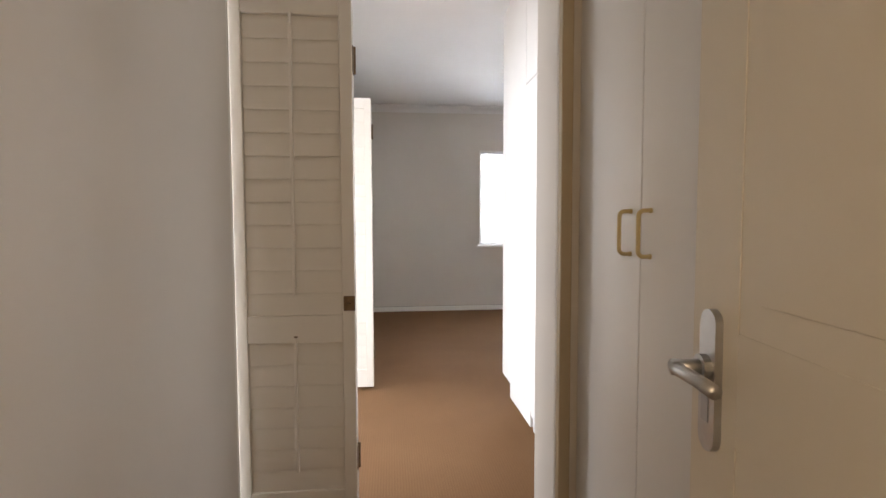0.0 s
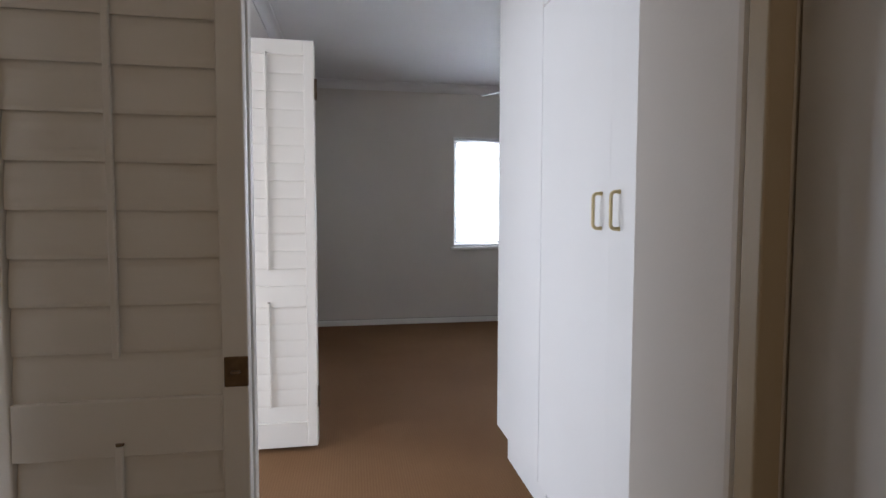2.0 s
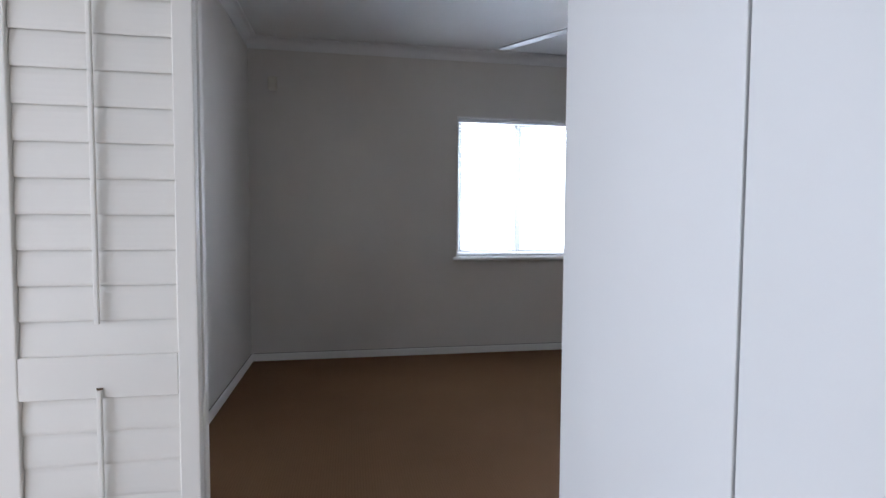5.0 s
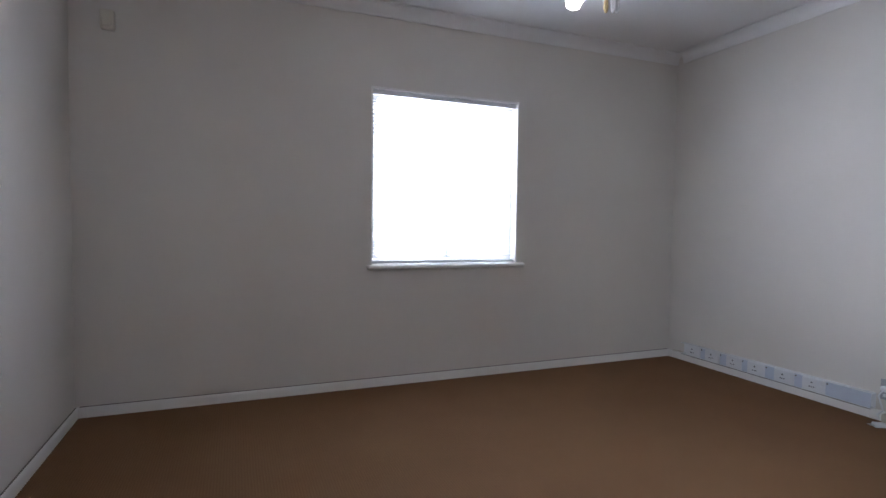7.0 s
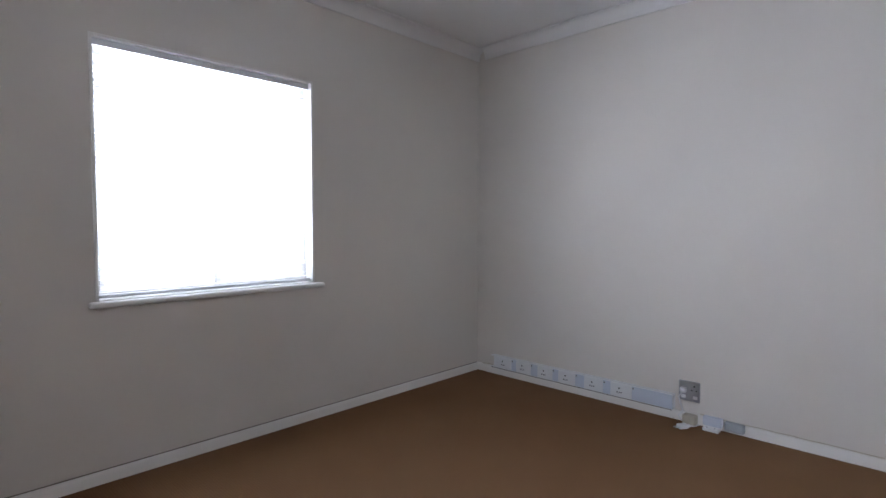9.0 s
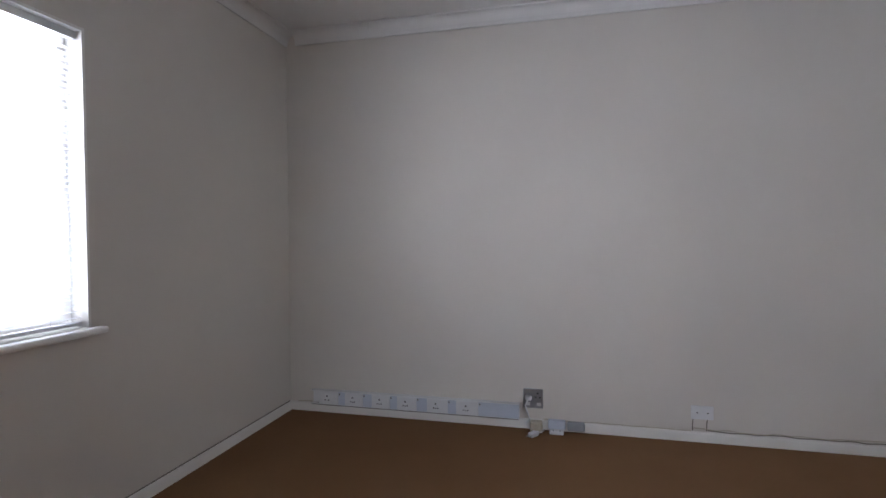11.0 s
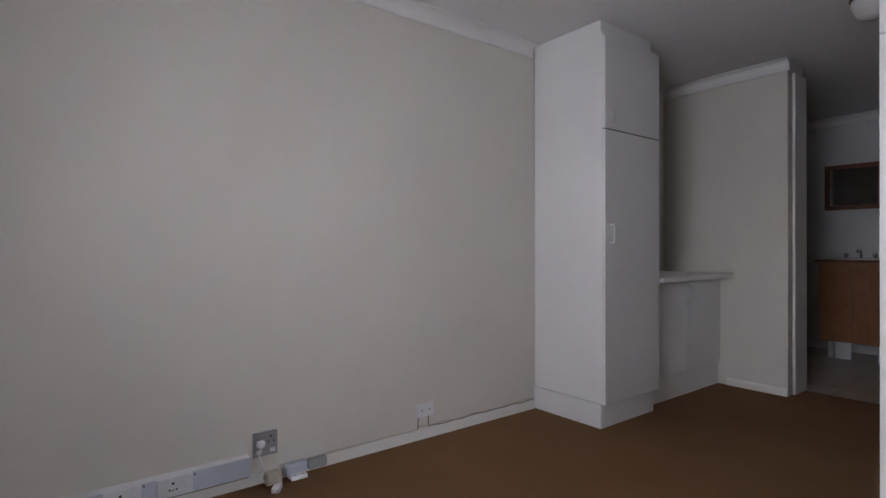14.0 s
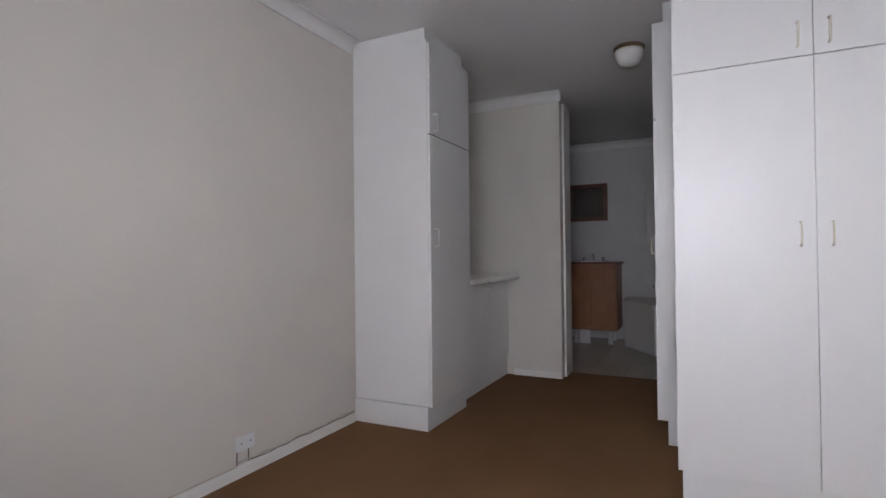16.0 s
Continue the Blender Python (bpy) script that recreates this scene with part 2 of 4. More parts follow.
def turned(bm, rings, n=24, centre=(0, 0), cap=True):
    """Adds a lathe shape round z: rings of (radius, z)."""
    cx, cy = centre
    loops = []
    for r, z in rings:
        loops.append([bm.verts.new((cx + r * math.cos(2 * math.pi * i / n), cy + r * math.sin(2 * math.pi * i / n), z)) for i in range(n)])
    for a, b in zip(loops, loops[1:]):
        for i in range(n):
            bm.faces.new((a[i], a[(i + 1) % n], b[(i + 1) % n], b[i]))
    if cap:
        bm.faces.new(loops[0][::-1])
        bm.faces.new(loops[-1])
    bmesh.ops.recalc_face_normals(bm, faces=bm.faces)
    return bm


def tube(bm, pts, r, n=8):
    """Adds a round bar along a line of points."""
    pts = [Vector(p) for p in pts]
    loops, up = [], None
    for i, p in enumerate(pts):
        d = (pts[min(i + 1, len(pts) - 1)] - pts[max(i - 1, 0)]).normalized()
        if up is None:
            up = d.orthogonal().normalized()
        up = (up - d * up.dot(d)).normalized()
        side = d.cross(up)
        loops.append([bm.verts.new(p + r * (math.cos(a) * up + math.sin(a) * side)) for a in (2 * math.pi * k / n for k in range(n))])
    for a, b in zip(loops, loops[1:]):
        for i in range(n):
            bm.faces.new((a[i], a[(i + 1) % n], b[(i + 1) % n], b[i]))
    bm.faces.new(loops[0][::-1])
    bm.faces.new(loops[-1])
    return bm


def extruded(bm, profile, axis, a, b, close=True):
    """Adds a prism: profile points in the two other axes, run from a to b."""
    def put(u, v, w):
        return {"x": (w, u, v), "y": (u, w, v), "z": (u, v, w)}[axis]
    la = [bm.verts.new(put(u, v, a)) for u, v in profile]
    lb = [bm.verts.new(put(u, v, b)) for u, v in profile]
    n = len(profile)
    for i in range(n):
        bm.faces.new((la[i], la[(i + 1) % n], lb[(i + 1) % n], lb[i]))
    bm.faces.new(la[::-1])
    bm.faces.new(lb)
    bmesh.ops.recalc_face_normals(bm, faces=bm.faces)
    return bm


# ---- the plan ----
XL, XLO = -0.27, -0.43        # long wall to the patio, inside and outside faces
XR = 3.96                     # wall with the sockets
YF, YFO = 7.125, 7.29         # window wall
ZC = 2.506                     # ceiling
OY0, OY1, OZ = 2.575, 4.335, 1.985    # patio opening
WX0, WX1, WZ0, WZ1 = 1.372, 2.470, 0.812, 1.978   # window opening
YB = 0.52                     # wall with the entry doorway
BATH_Y = 1.66                 # bathroom threshold
IX0, IX1, IY = 0.98, 2.0, 3.99   # wardrobe island

fl = bmesh.new()
bx(fl, XL, -1.6, -0.12, 2.20, YF, 0.0)
bx(fl, 2.20, BATH_Y, -0.12, XR, YF, 0.0)
bx(fl, -0.371, OY0 + 0.030, -0.12, XL, OY1 - 0.030, 0.0)
setting("floor", fl, CARPET, "brown ribbed loop-pile fitted carpet, slightly worn", "carpet")
setting("floor_bathroom", box(2.20, -1.6, -0.12, XR, BATH_Y, -0.012), MORTAR, "tiled bathroom floor with sandy grout", "floor")
setting("ceiling", box(XLO, -1.6, ZC, XR + 0.2, YFO, ZC + 0.15), CEIL, "plain white painted ceiling", "ceiling")

wl = boxes((XLO, -1.6, 0, XL, OY0, ZC), (XLO, OY0, OZ, XL, OY1, ZC), (XLO, OY1, 0, XL, YF, ZC))
wall_left = setting("wall_west", wl, WALL, "cream painted plaster wall with patio door opening", "wall")
wf = boxes((XLO, YF, 0, WX0, YFO, ZC), (WX1, YF, 0, XR + 0.2, YFO, ZC), (WX0, YF, 0, WX1, YFO, WZ0), (WX0, YF, WZ1, WX1, YFO, ZC))
setting("wall_north", wf, WALL, "cream painted plaster wall round the window", "wall")
setting("wall_east", box(XR, -1.6, 0, XR + 0.2, YF, ZC), WALL, "plain cream painted wall with skirting sockets", "wall")
setting("wall_bathroom_pier", boxes((2.985, BATH_Y, 0, XR, 1.95, ZC)), WALL, "cream plaster pier beside the bathroom doorway", "wall")
setting("wall_south", boxes((XL, YB - 0.11, 0, -0.14, YB, ZC), (-0.14, YB - 0.11, 2.05, 0.66, YB, ZC), (0.66, YB - 0.11, 0, 1.45, YB, ZC)), WALL, "cream wall with the entry doorway", "wall")
setting("wall_hall_back", boxes((XLO, -1.8, 0, XR + 0.2, -1.6, ZC)), WALL, "cream back wall of the entry hall", "wall")
setting("wall_spine", boxes((1.45, -1.6, 0, 1.53, 3.40, ZC), (1.53, BATH_Y - 0.1, 0, 2.20, BATH_Y + 0.05, ZC), (2.12, -1.6, 0, 2.20, BATH_Y - 0.1, ZC)), WALL, "cream dividing wall behind the wardrobes", "wall")
pier = bmesh.new()
bx(pier, 0.743, 2.195, 0, 1.45, 2.421, ZC, bevel=0.012, seg=3)
setting("wall_pier", pier, WALL, "cream plaster nib wall between hall cupboard and wardrobe", "wall")


def cornice(name, axis, a, b, at, sign):
    """Coved cornice along a wall; at: the wall's face; sign: towards the room."""
    h, d = 0.082, 0.072
    pr = [(at, ZC - 0.001), (at, ZC - h), (at + sign * 0.010, ZC - h), (at + sign * 0.012, ZC - h + 0.012)]
    for i in range(1, 6):
        t = i / 6 * math.pi / 2
        pr.append((at + sign * (0.012 + (d - 0.024) * (1 - math.cos(t))), ZC - h + 0.012 + (h - 0.024) * math.sin(t)))
    pr += [(at + sign * (d - 0.010), ZC - 0.012), (at + sign * d, ZC - 0.011), (at + sign * d, ZC - 0.001)]
    bm = extruded(bmesh.new(), pr, axis, a, b)
    return setting(name, bm, CEIL, "white coved plaster cornice", "cornice")


cornice("trim_cornice_1", "x", XL, XR, YF, -1)
cornice("trim_cornice_2", "y", 3.66, YF - 0.072, XR, -1)
cornice("trim_cornice_3", "y", OY1 + 0.1, YF - 0.072, XL, 1)
cornice("trim_cornice_4", "x", 2.968, XR, 1.95, 1)
cornice("trim_cornice_5", "y", 1.95, 2.92, XR, -1)
cornice("trim_cornice_6", "x", 2.20, XR, -0.45, 1)


def skirting(name, axis, a, b, at, sign):
    pr = [(at, 0.0), (at + sign * 0.016, 0.0), (at + sign * 0.016, 0.044), (at + sign * 0.012, 0.053), (at + sign * 0.004, 0.057), (at, 0.057)]
    return setting(name, extruded(bmesh.new(), pr, axis, a, b), TRIM, "cream painted timber skirting board", "skirting")


skirting("baseboard_1", "x", XL, XR, YF, -1)
skirting("baseboard_2", "y", 3.655, YF - 0.016, XR, -1)
skirting("baseboard_3", "y", OY1 + 0.02, YF - 0.016, XL, 1)
for nm, bb in (("trim_skirting_joint_1", (XL + 0.02, YF - 0.0075, 0.0572, XR - 0.02, YF - 0.0005, 0.0602)), ("trim_skirting_joint_2", (XL + 0.0005, OY1 + 0.02, 0.0572, XL + 0.0065, YF - 0.008, 0.0596))):
    setting(nm, box(*bb), CABLE_DARK, "dark open joint above the skirting", "joint")
skirting("baseboard_4", "x", 2.985, 3.42, 1.95, 1)

# ---- patio opening: frame, shutters ----
pd = thing("door_1", (-0.45, OY1, 0), "white aluminium sliding patio door frame, open", "sliding door", kind="structure")
for y0, y1, yr0, yr1 in ((OY1 - 0.030, OY1 - 0.006, OY1 - 0.042, OY1 - 0.030), (OY0 + 0.006, OY0 + 0.030, OY0 + 0.030, OY0 + 0.042)):
    part("jamb", box(-0.489, y0, 0.019, -0.372, y1, OZ - 0.031, bevel=0.002, seg=1), ALU, pd)
    part("jamb_rib", box(-0.424, yr0, 0.02, -0.414, yr1, OZ - 0.032, bevel=0.001, seg=1), ALU, pd)
    part("lining", box(-0.371, min(y0, yr0) - 0.004, 0, XL + (0.006 if y0 > 3 else -0.002), y1 + 0.004, OZ, bevel=0.003), TRIM, pd)
part("seal", boxes((-0.4905, OY1 - 0.029, 0.02, -0.4885, OY1 - 0.007, OZ - 0.032)), HOLE, pd, "black rubber seal")
part("head", box(-0.489, OY0 + 0.006, OZ - 0.030, -0.372, OY1 - 0.006, OZ - 0.001), ALU, pd)
part("sill_track", boxes((-0.489, OY0 + 0.006, 0.0, -0.372, OY1 - 0.006, 0.018), (-0.47, OY0 + 0.006, 0.018, -0.464, OY1 - 0.006, 0.03), (-0.41, OY0 + 0.006, 0.018, -0.404, OY1 - 0.006, 0.03)), ALU, pd)
kp = part("keeper", box(-0.460, OY1 - 0.036, 0.855, -0.430, OY1 - 0.029, 0.985, bevel=0.002), KEEPER, pd, "dark steel latch keeper")
part("slot", box(-0.452, OY1 - 0.0375, 0.885, -0.439, OY1 - 0.0355, 0.955), HOLE, kp)
for z in (0.68, 1.18):
    part("screw", tube(bmesh.new(), [(-0.449, OY1 - 0.032, z), (-0.449, OY1 - 0.029, z)], 0.004, 8), HOLE, pd)
part("shutter_track", boxes((XL - 0.02, OY0 + 0.016, 1.955, XL + 0.022, OY1 - 0.016, 1.982)), ALU, pd)


def shutter_leaf(parent, x0, y0, face, w=0.432, stile=0.048):
    """One louvred leaf across x; face -1 shows its rod towards -y."""
    t, z0, z1 = 0.030, 0.02, 1.92
    lf = part("leaf_frame", bmesh.new(), SHUTTER, parent)
    bm = bmesh.new()
    for b in ((x0, z0, x0 + stile, z1), (x0 + w - 0.046, z0, x0 + w, z1)):
        bx(bm, b[0], y0, b[1], b[2], y0 + t, b[3], bevel=0.003, seg=2)
    a, c = x0 + stile, x0 + w - 0.046
    for b in ((z1 - 0.067, z1), (0.691, 0.791), (z0, z0 + 0.120)):
        bx(bm, a, y0 + 0.001, b[0], c, y0 + t - 0.001, b[1], bevel=0.002, seg=1)
    bmesh.ops.translate(bm, verts=bm.verts, vec=-origin_of(parent))
    bm.to_mesh(lf.data)
    bm.free()
    lf.data.materials.clear()
    lf.data.materials.append(SHUTTER)
    for zb, n, pitch in ((0.791, 13, 0.0817), (0.140, 7, 0.0787)):
        for k in range(n):
            zc = zb + pitch * (k + 0.5)
            bm = bmesh.new()
            pr = []
            tilt = radians(85)
            for i in range(16):
                q = 2 * math.pi * (i + 0.5) / 16
                u, v = 0.0428 * math.cos(q), 0.0044 * math.sin(q)
                s = -face
                pr.append((y0 + t / 2 + s * (u * math.cos(tilt)) - s * v * math.sin(tilt) * 1.0, zc + u * math.sin(tilt) + v * math.cos(tilt)))
            extruded(bm, pr, "x", a + 0.0015, c - 0.0015)
            part("louvre", bm, SHUTTER, parent)
    xm = (a + c) / 2
    yr = y0 + (t / 2 - 0.0185 if face < 0 else t / 2 + 0.0185)
    part("tilt_rod", box(xm - 0.0055, yr - 0.005, 0.865, xm + 0.0055, yr + 0.005, 1.862, bevel=0.0025), SHUTTER, parent)
    part("tilt_rod", box(xm - 0.0055, yr - 0.005, 0.215, xm + 0.0055, yr + 0.005, 0.712, bevel=0.0025), SHUTTER, parent)
    part("rod_hole", turned(bmesh.new(), [(0.007, 0.7125), (0.007, 0.716)], 10, (xm, y0 + (0.0 if face < 0 else t))), BRASS, parent)


def bifold(name_label, y0, catch):
    th = thing("louvred_shutter", (XL + 0.2, y0, 0.0), name_label, "shutter", "bifold shutters of the patio door")
    xs, w, stile = (XL - 0.013, 0.421, 0.040) if catch else (XL - 0.012, 0.432, 0.048)
    shutter_leaf(th, xs, y0, -1, w, stile)
    shutter_leaf(th, xs, y0 + 0.052, 1, w, stile)
    xe = xs + w
    for z in (0.25, 1.71):
        part("hinge", boxes((xe, y0 + 0.010, z - 0.045, xe + 0.0035, y0 + 0.072, z + 0.045)), BRASS, th, "dark bronze butt hinge")
        part("hinge_pin", turned(bmesh.new(), [(0.006, z - 0.048), (0.006, z + 0.048)], 10, (xe + 0.005, y0 + 0.041)), BRASS, th)
    if catch:
        part("catch", box(xe - 0.041, y0 - 0.004, 0.806, xe, y0 + 0.001, 0.860, bevel=0.002), BRASS, th, "small brass catch plate")
        part("catch_knob", turned(bmesh.new(), [(0.007, 0.830), (0.009, 0.833), (0.007, 0.836)], 12, (xe - 0.021, y0 - 0.006)), BRASS, th)
    return th


bifold("white bifold louvred shutter folded open, brass catch on its edge", 2.642, True)
bifold("white bifold louvred shutter folded open beside the far jamb", 4.182, False)

# ---- window ----
win = thing("window_1", (1.92, 7.3, WZ0), "white casement window with pale venetian blind, bright daylight behind", "window", kind="structure")
yw = 7.205
fr = bmesh.new()
for b in ((WX0, WZ0, WX0 + 0.028, WZ1), (WX1 - 0.028, WZ0, WX1, WZ1), (WX0 + 0.028, WZ1 - 0.028, WX1 - 0.028, WZ1), (WX0 + 0.028, WZ0, WX1 - 0.028, WZ0 + 0.028)):
    bx(fr, b[0], yw, b[1], b[2], yw + 0.06, b[3])
part("window_frame", fr, TRIM, win)
third = (WX1 - WX0 - 0.056) / 2
for i in range(2):
    a = WX0 + 0.028 + i * third
    sash = bmesh.new()
    c, d, e = a + third - 0.004, WZ0 + 0.032, WZ1 - 0.032
    a += 0.004
    for b in ((a, d, a + 0.026, e), (c - 0.026, d, c, e), (a + 0.026, e - 0.026, c - 0.026, e), (a + 0.026, d, c - 0.026, d + 0.026)):
        bx(sash, b[0], yw - 0.012, b[1], b[2], yw + 0.035, b[3])
    sh = part("sash", sash, TRIM, win)
    pane = part("pane", box(a + 0.026, yw + 0.012, d + 0.026, c - 0.026, yw + 0.016, e - 0.026), GLASS, sh)
    pane.visible_shadow = False
sill = bmesh.new()
bx(sill, WX0 - 0.028, YF - 0.042, WZ0 - 0.028, WX1 + 0.048, YF + 0.004, WZ0, bevel=0.011, seg=3)
bx(sill, WX0 + 0.001, YF + 0.004, WZ0 - 0.020, WX1 - 0.001, yw, WZ0 + 0.002)
part("window_sill", sill, TRIM, win)
part("lining", boxes((WX0 + 0.001, YF - 0.004, WZ0 + 0.002, WX0 + 0.013, yw, WZ1 - 0.001), (WX1 - 0.013, YF - 0.004, WZ0 + 0.002, WX1 - 0.001, yw, WZ1 - 0.001), (WX0 + 0.013, YF - 0.004, WZ1 - 0.013, WX1 - 0.013, yw, WZ1 - 0.001)), TRIM, win)

bl = thing("venetian_blind", (1.92, YF + 0.05, WZ1 - 0.02), "pale venetian blind lowered over the window, slats open", "blind")
bx0, bx1, by = WX0 + 0.015, WX1 - 0.015, YF + 0.035
part("headrail", box(bx0, by - 0.014, WZ1 - 0.045, bx1, by + 0.014, WZ1 - 0.015, bevel=0.002), PLASTIC, bl)
nsl = 44
for k in range(nsl):
    z = WZ0 + 0.040 + k * (WZ1 - 0.06 - WZ0 - 0.040) / nsl
    bm = bmesh.new()
    pr = [(by + u, z + 0.0025 * (1 - (u / 0.0125) ** 2) - u * 0.07) for u in (-0.0125, -0.006, 0, 0.006, 0.0125)]
    pr += [(p[0], p[1] - 0.0006) for p in reversed(pr)]
    part("slat", extruded(bm, pr, "x", bx0 + 0.003, bx1 - 0.003), BLIND, bl)
part("bottom_rail", box(bx0, by - 0.012, WZ0 + 0.010, bx1, by + 0.012, WZ0 + 0.024, bevel=0.003), PLASTIC, bl)
for x in (bx0 + 0.13, (bx0 + bx1) / 2, bx1 - 0.13):
    part("ladder_cord", tube(bmesh.new(), [(x, by - 0.0135, WZ0 + 0.02), (x, by - 0.0135, WZ1 - 0.04)], 0.0009, 5), PLASTIC, bl)

# ---- cupboards ----


def d_handle(parent, mat, pos, out, length=0.093, reach=0.024, r=0.0046):
    """A rounded D handle standing upright at pos, reaching along out."""
    p, o = Vector(pos), Vector(out)
    c = 0.012
    pts = [p + Vector((0, 0, -length / 2))]
    for i in range(0, 6):
        q = i / 5 * math.pi / 2
        pts.append(p + o * (reach - c + c * math.sin(q)) + Vector((0, 0, -length / 2 + c - c * math.cos(q))))
    for i in range(0, 6):
        q = i / 5 * math.pi / 2
        pts.append(p + o * (reach - c + c * math.cos(q)) + Vector((0, 0, length / 2 - c + c * math.sin(q))))
    pts.append(p + Vector((0, 0, length / 2)))
    bm = tube(bmesh.new(), pts, r, 10)
    for s in (-1, 1):
        e = p + Vector((0, 0, s * length / 2))
        tube(bm, [e, e + o * 0.004], r * 1.25, 12)
    return part("handle", bm, mat, parent, "rounded D-shaped handle", smooth=True)


SPLIT, SPLIT_B, KICK, DTOP = 1.838, 1.862, 0.152, 2.40

# wardrobe facing the patio
w1 = thing("wardrobe", (1.25, 2.92, 0), "white built-in wardrobe with tall doors and cream D-handles facing the patio", "wardrobe", "built-in wardrobes")
part("carcass", boxes((IX0 + 0.020, 2.424, KICK, 1.448, 3.4425, DTOP)), CUPBOARD, w1)
part("plinth", boxes((IX0 + 0.040, 2.424, 0, 1.448, 3.405, KICK), (IX0 + 0.040, 3.405, 0.064, 1.448, 3.450, KICK), (IX0 + 0.100, 3.405, 0, 1.448, 3.450, 0.064)), CUPBOARD, w1)
part("filler", boxes((IX0 + 0.030, 2.424, DTOP, 1.448, 3.450, ZC - 0.001)), CUPBOARD, w1)
for y0, y1, hy in ((2.426, 2.9440, 2.893), (2.9443, 3.4412, 2.990)):
    d = part("door", box(IX0, y0, KICK - 0.008, IX0 + 0.018, y1, SPLIT - 0.003), CUPBOARD, w1)
    d_handle(d, HANDLE, (IX0, hy, 1.126), (-1, 0, 0))
    d = part("top_door", box(IX0, y0, SPLIT + 0.003, IX0 + 0.018, y1, DTOP, bevel=0.0025), CUPBOARD, w1)

# dark strips paint the shade of the gaps beside and between the doors
for y0, y1 in ((2.43, 3.44),):
    part("edge_shade", boxes((IX0 + 0.006, 3.4415, KICK, IX0 + 0.0199, 3.4478, DTOP)), DARK, w1)
    part("split_shade", boxes((IX0 + 0.005, y0, SPLIT - 0.0028, IX0 + 0.0199, y1, SPLIT + 0.0028)), DARK, w1)
# wardrobe facing the window
w2 = thing("wardrobe", (1.49, 3.73, 0), "white built-in double wardrobe with pale handles facing the window", "wardrobe", "built-in wardrobes")
part("carcass", boxes((IX0 + 0.019, 3.462, KICK, IX1 - 0.002, IY - 0.020, DTOP)), CUPBOARD, w2)
part("side_panel", box(IX0, 3.4480, KICK - 0.008, IX0 + 0.018, IY - 0.002, DTOP, bevel=0.0025), CUPBOARD, w2)
part("plinth", boxes((IX0 + 0.040, 3.462, 0, IX1 - 0.016, IY - 0.045, KICK)), CUPBOARD, w2)
part("filler", boxes((IX0 + 0.030, 3.462, DTOP, IX1 - 0.012, IY - 0.03, ZC - 0.001)), CUPBOARD, w2)
for x0, x1, hx in ((IX0 + 0.019, 1.4882, 1.437), (1.4900, IX1, 1.541)):
    d = part("door", box(x0, IY - 0.018, KICK - 0.008, x1, IY, SPLIT_B - 0.002, bevel=0.0012), CUPBOARD, w2)
    d_handle(d, HANDLE_PALE, (hx, IY, 1.155), (0, 1, 0))
    d = part("top_door", box(x0, IY - 0.018, SPLIT_B + 0.002, x1, IY, DTOP, bevel=0.0012), CUPBOARD, w2)
    d_handle(d, HANDLE_PALE, (hx, IY, 1.950), (0, 1, 0))

# dark strip in place of shade behind the upper door split
part("split_shade", boxes((IX0 + 0.022, IY - 0.0199, SPLIT_B - 0.006, IX1 - 0.003, IY - 0.012, SPLIT_B + 0.006)), DARK, w2)

# wardrobe facing the dressing passage
w3 = thing("wardrobe", (1.85, 2.5, 0), "white glossy built-in wardrobe in the dressing passage", "wardrobe", "built-in wardrobes")
part("carcass", boxes((1.55, 1.715, KICK, 2.108, 3.280, DTOP - 0.01)), CUPBOARD, w3)
part("side_panel", box(1.55, 3.282, KICK - 0.008, 2.112, 3.300, DTOP - 0.01, bevel=0.0025), CUPBOARD, w3)
part("plinth", boxes((1.55, 1.715, 0, 2.075, 3.270, KICK)), CUPBOARD, w3)
part("filler", boxes((1.55, 1.715, DTOP - 0.01, 2.07, 3.280, ZC - 0.001)), CUPBOARD, w3)
for i in range(3):
    y0 = 1.718 + i * 0.5285
    d = part("door", box(2.110, y0, KICK - 0.008, 2.128, y0 + 0.5245, SPLIT - 0.003, bevel=0.0025), CUPBOARD, w3)
    d_handle(d, HANDLE_PALE, (2.128, y0 + (0.06 if i % 2 else 0.465), 1.126), (1, 0, 0))
    part("top_door", box(2.110, y0, SPLIT + 0.003, 2.128, y0 + 0.5245, DTOP - 0.01, bevel=0.0025), CUPBOARD, w3)

# cupboard in the entry hall
w0 = thing("hall_cupboard", (1.1, 1.5, 0), "cream-white hall cupboard with two tall doors and brass-coloured D-handles", "cupboard")
HX = 0.806
part("carcass", boxes((HX + 0.020, 0.96, 0.10, 1.448, 2.190, ZC - 0.02)), CUPBOARD, w0)
part("plinth", boxes((HX + 0.045, 0.96, 0, 1.448, 2.190, 0.10)), CUPBOARD, w0)
# added strip: its tan colour paints the nib wall's return in shade
part("return_shade_strip", box(0.7435, 2.164, 0, 0.777, 2.1935, ZC - 0.002, bevel=0.003), RETURN_SHADE, w0, "added tan strip in place of the nib wall's dim return face")
for y0, y1, hy in ((1.822, 2.190, 1.866), (1.484, 1.8195, 1.776)):
    d = part("door", box(HX, y0, 0.09, HX + 0.018, y1, ZC - 0.03, bevel=0.0025), CUPBOARD, w0)
    d_handle(d, HANDLE, (HX, hy, 1.106), (-1, 0, 0), 0.096, 0.028)
part("door", box(HX, 0.97, 0.09, HX + 0.018, 1.481, ZC - 0.03, bevel=0.0025), CUPBOARD, w0)

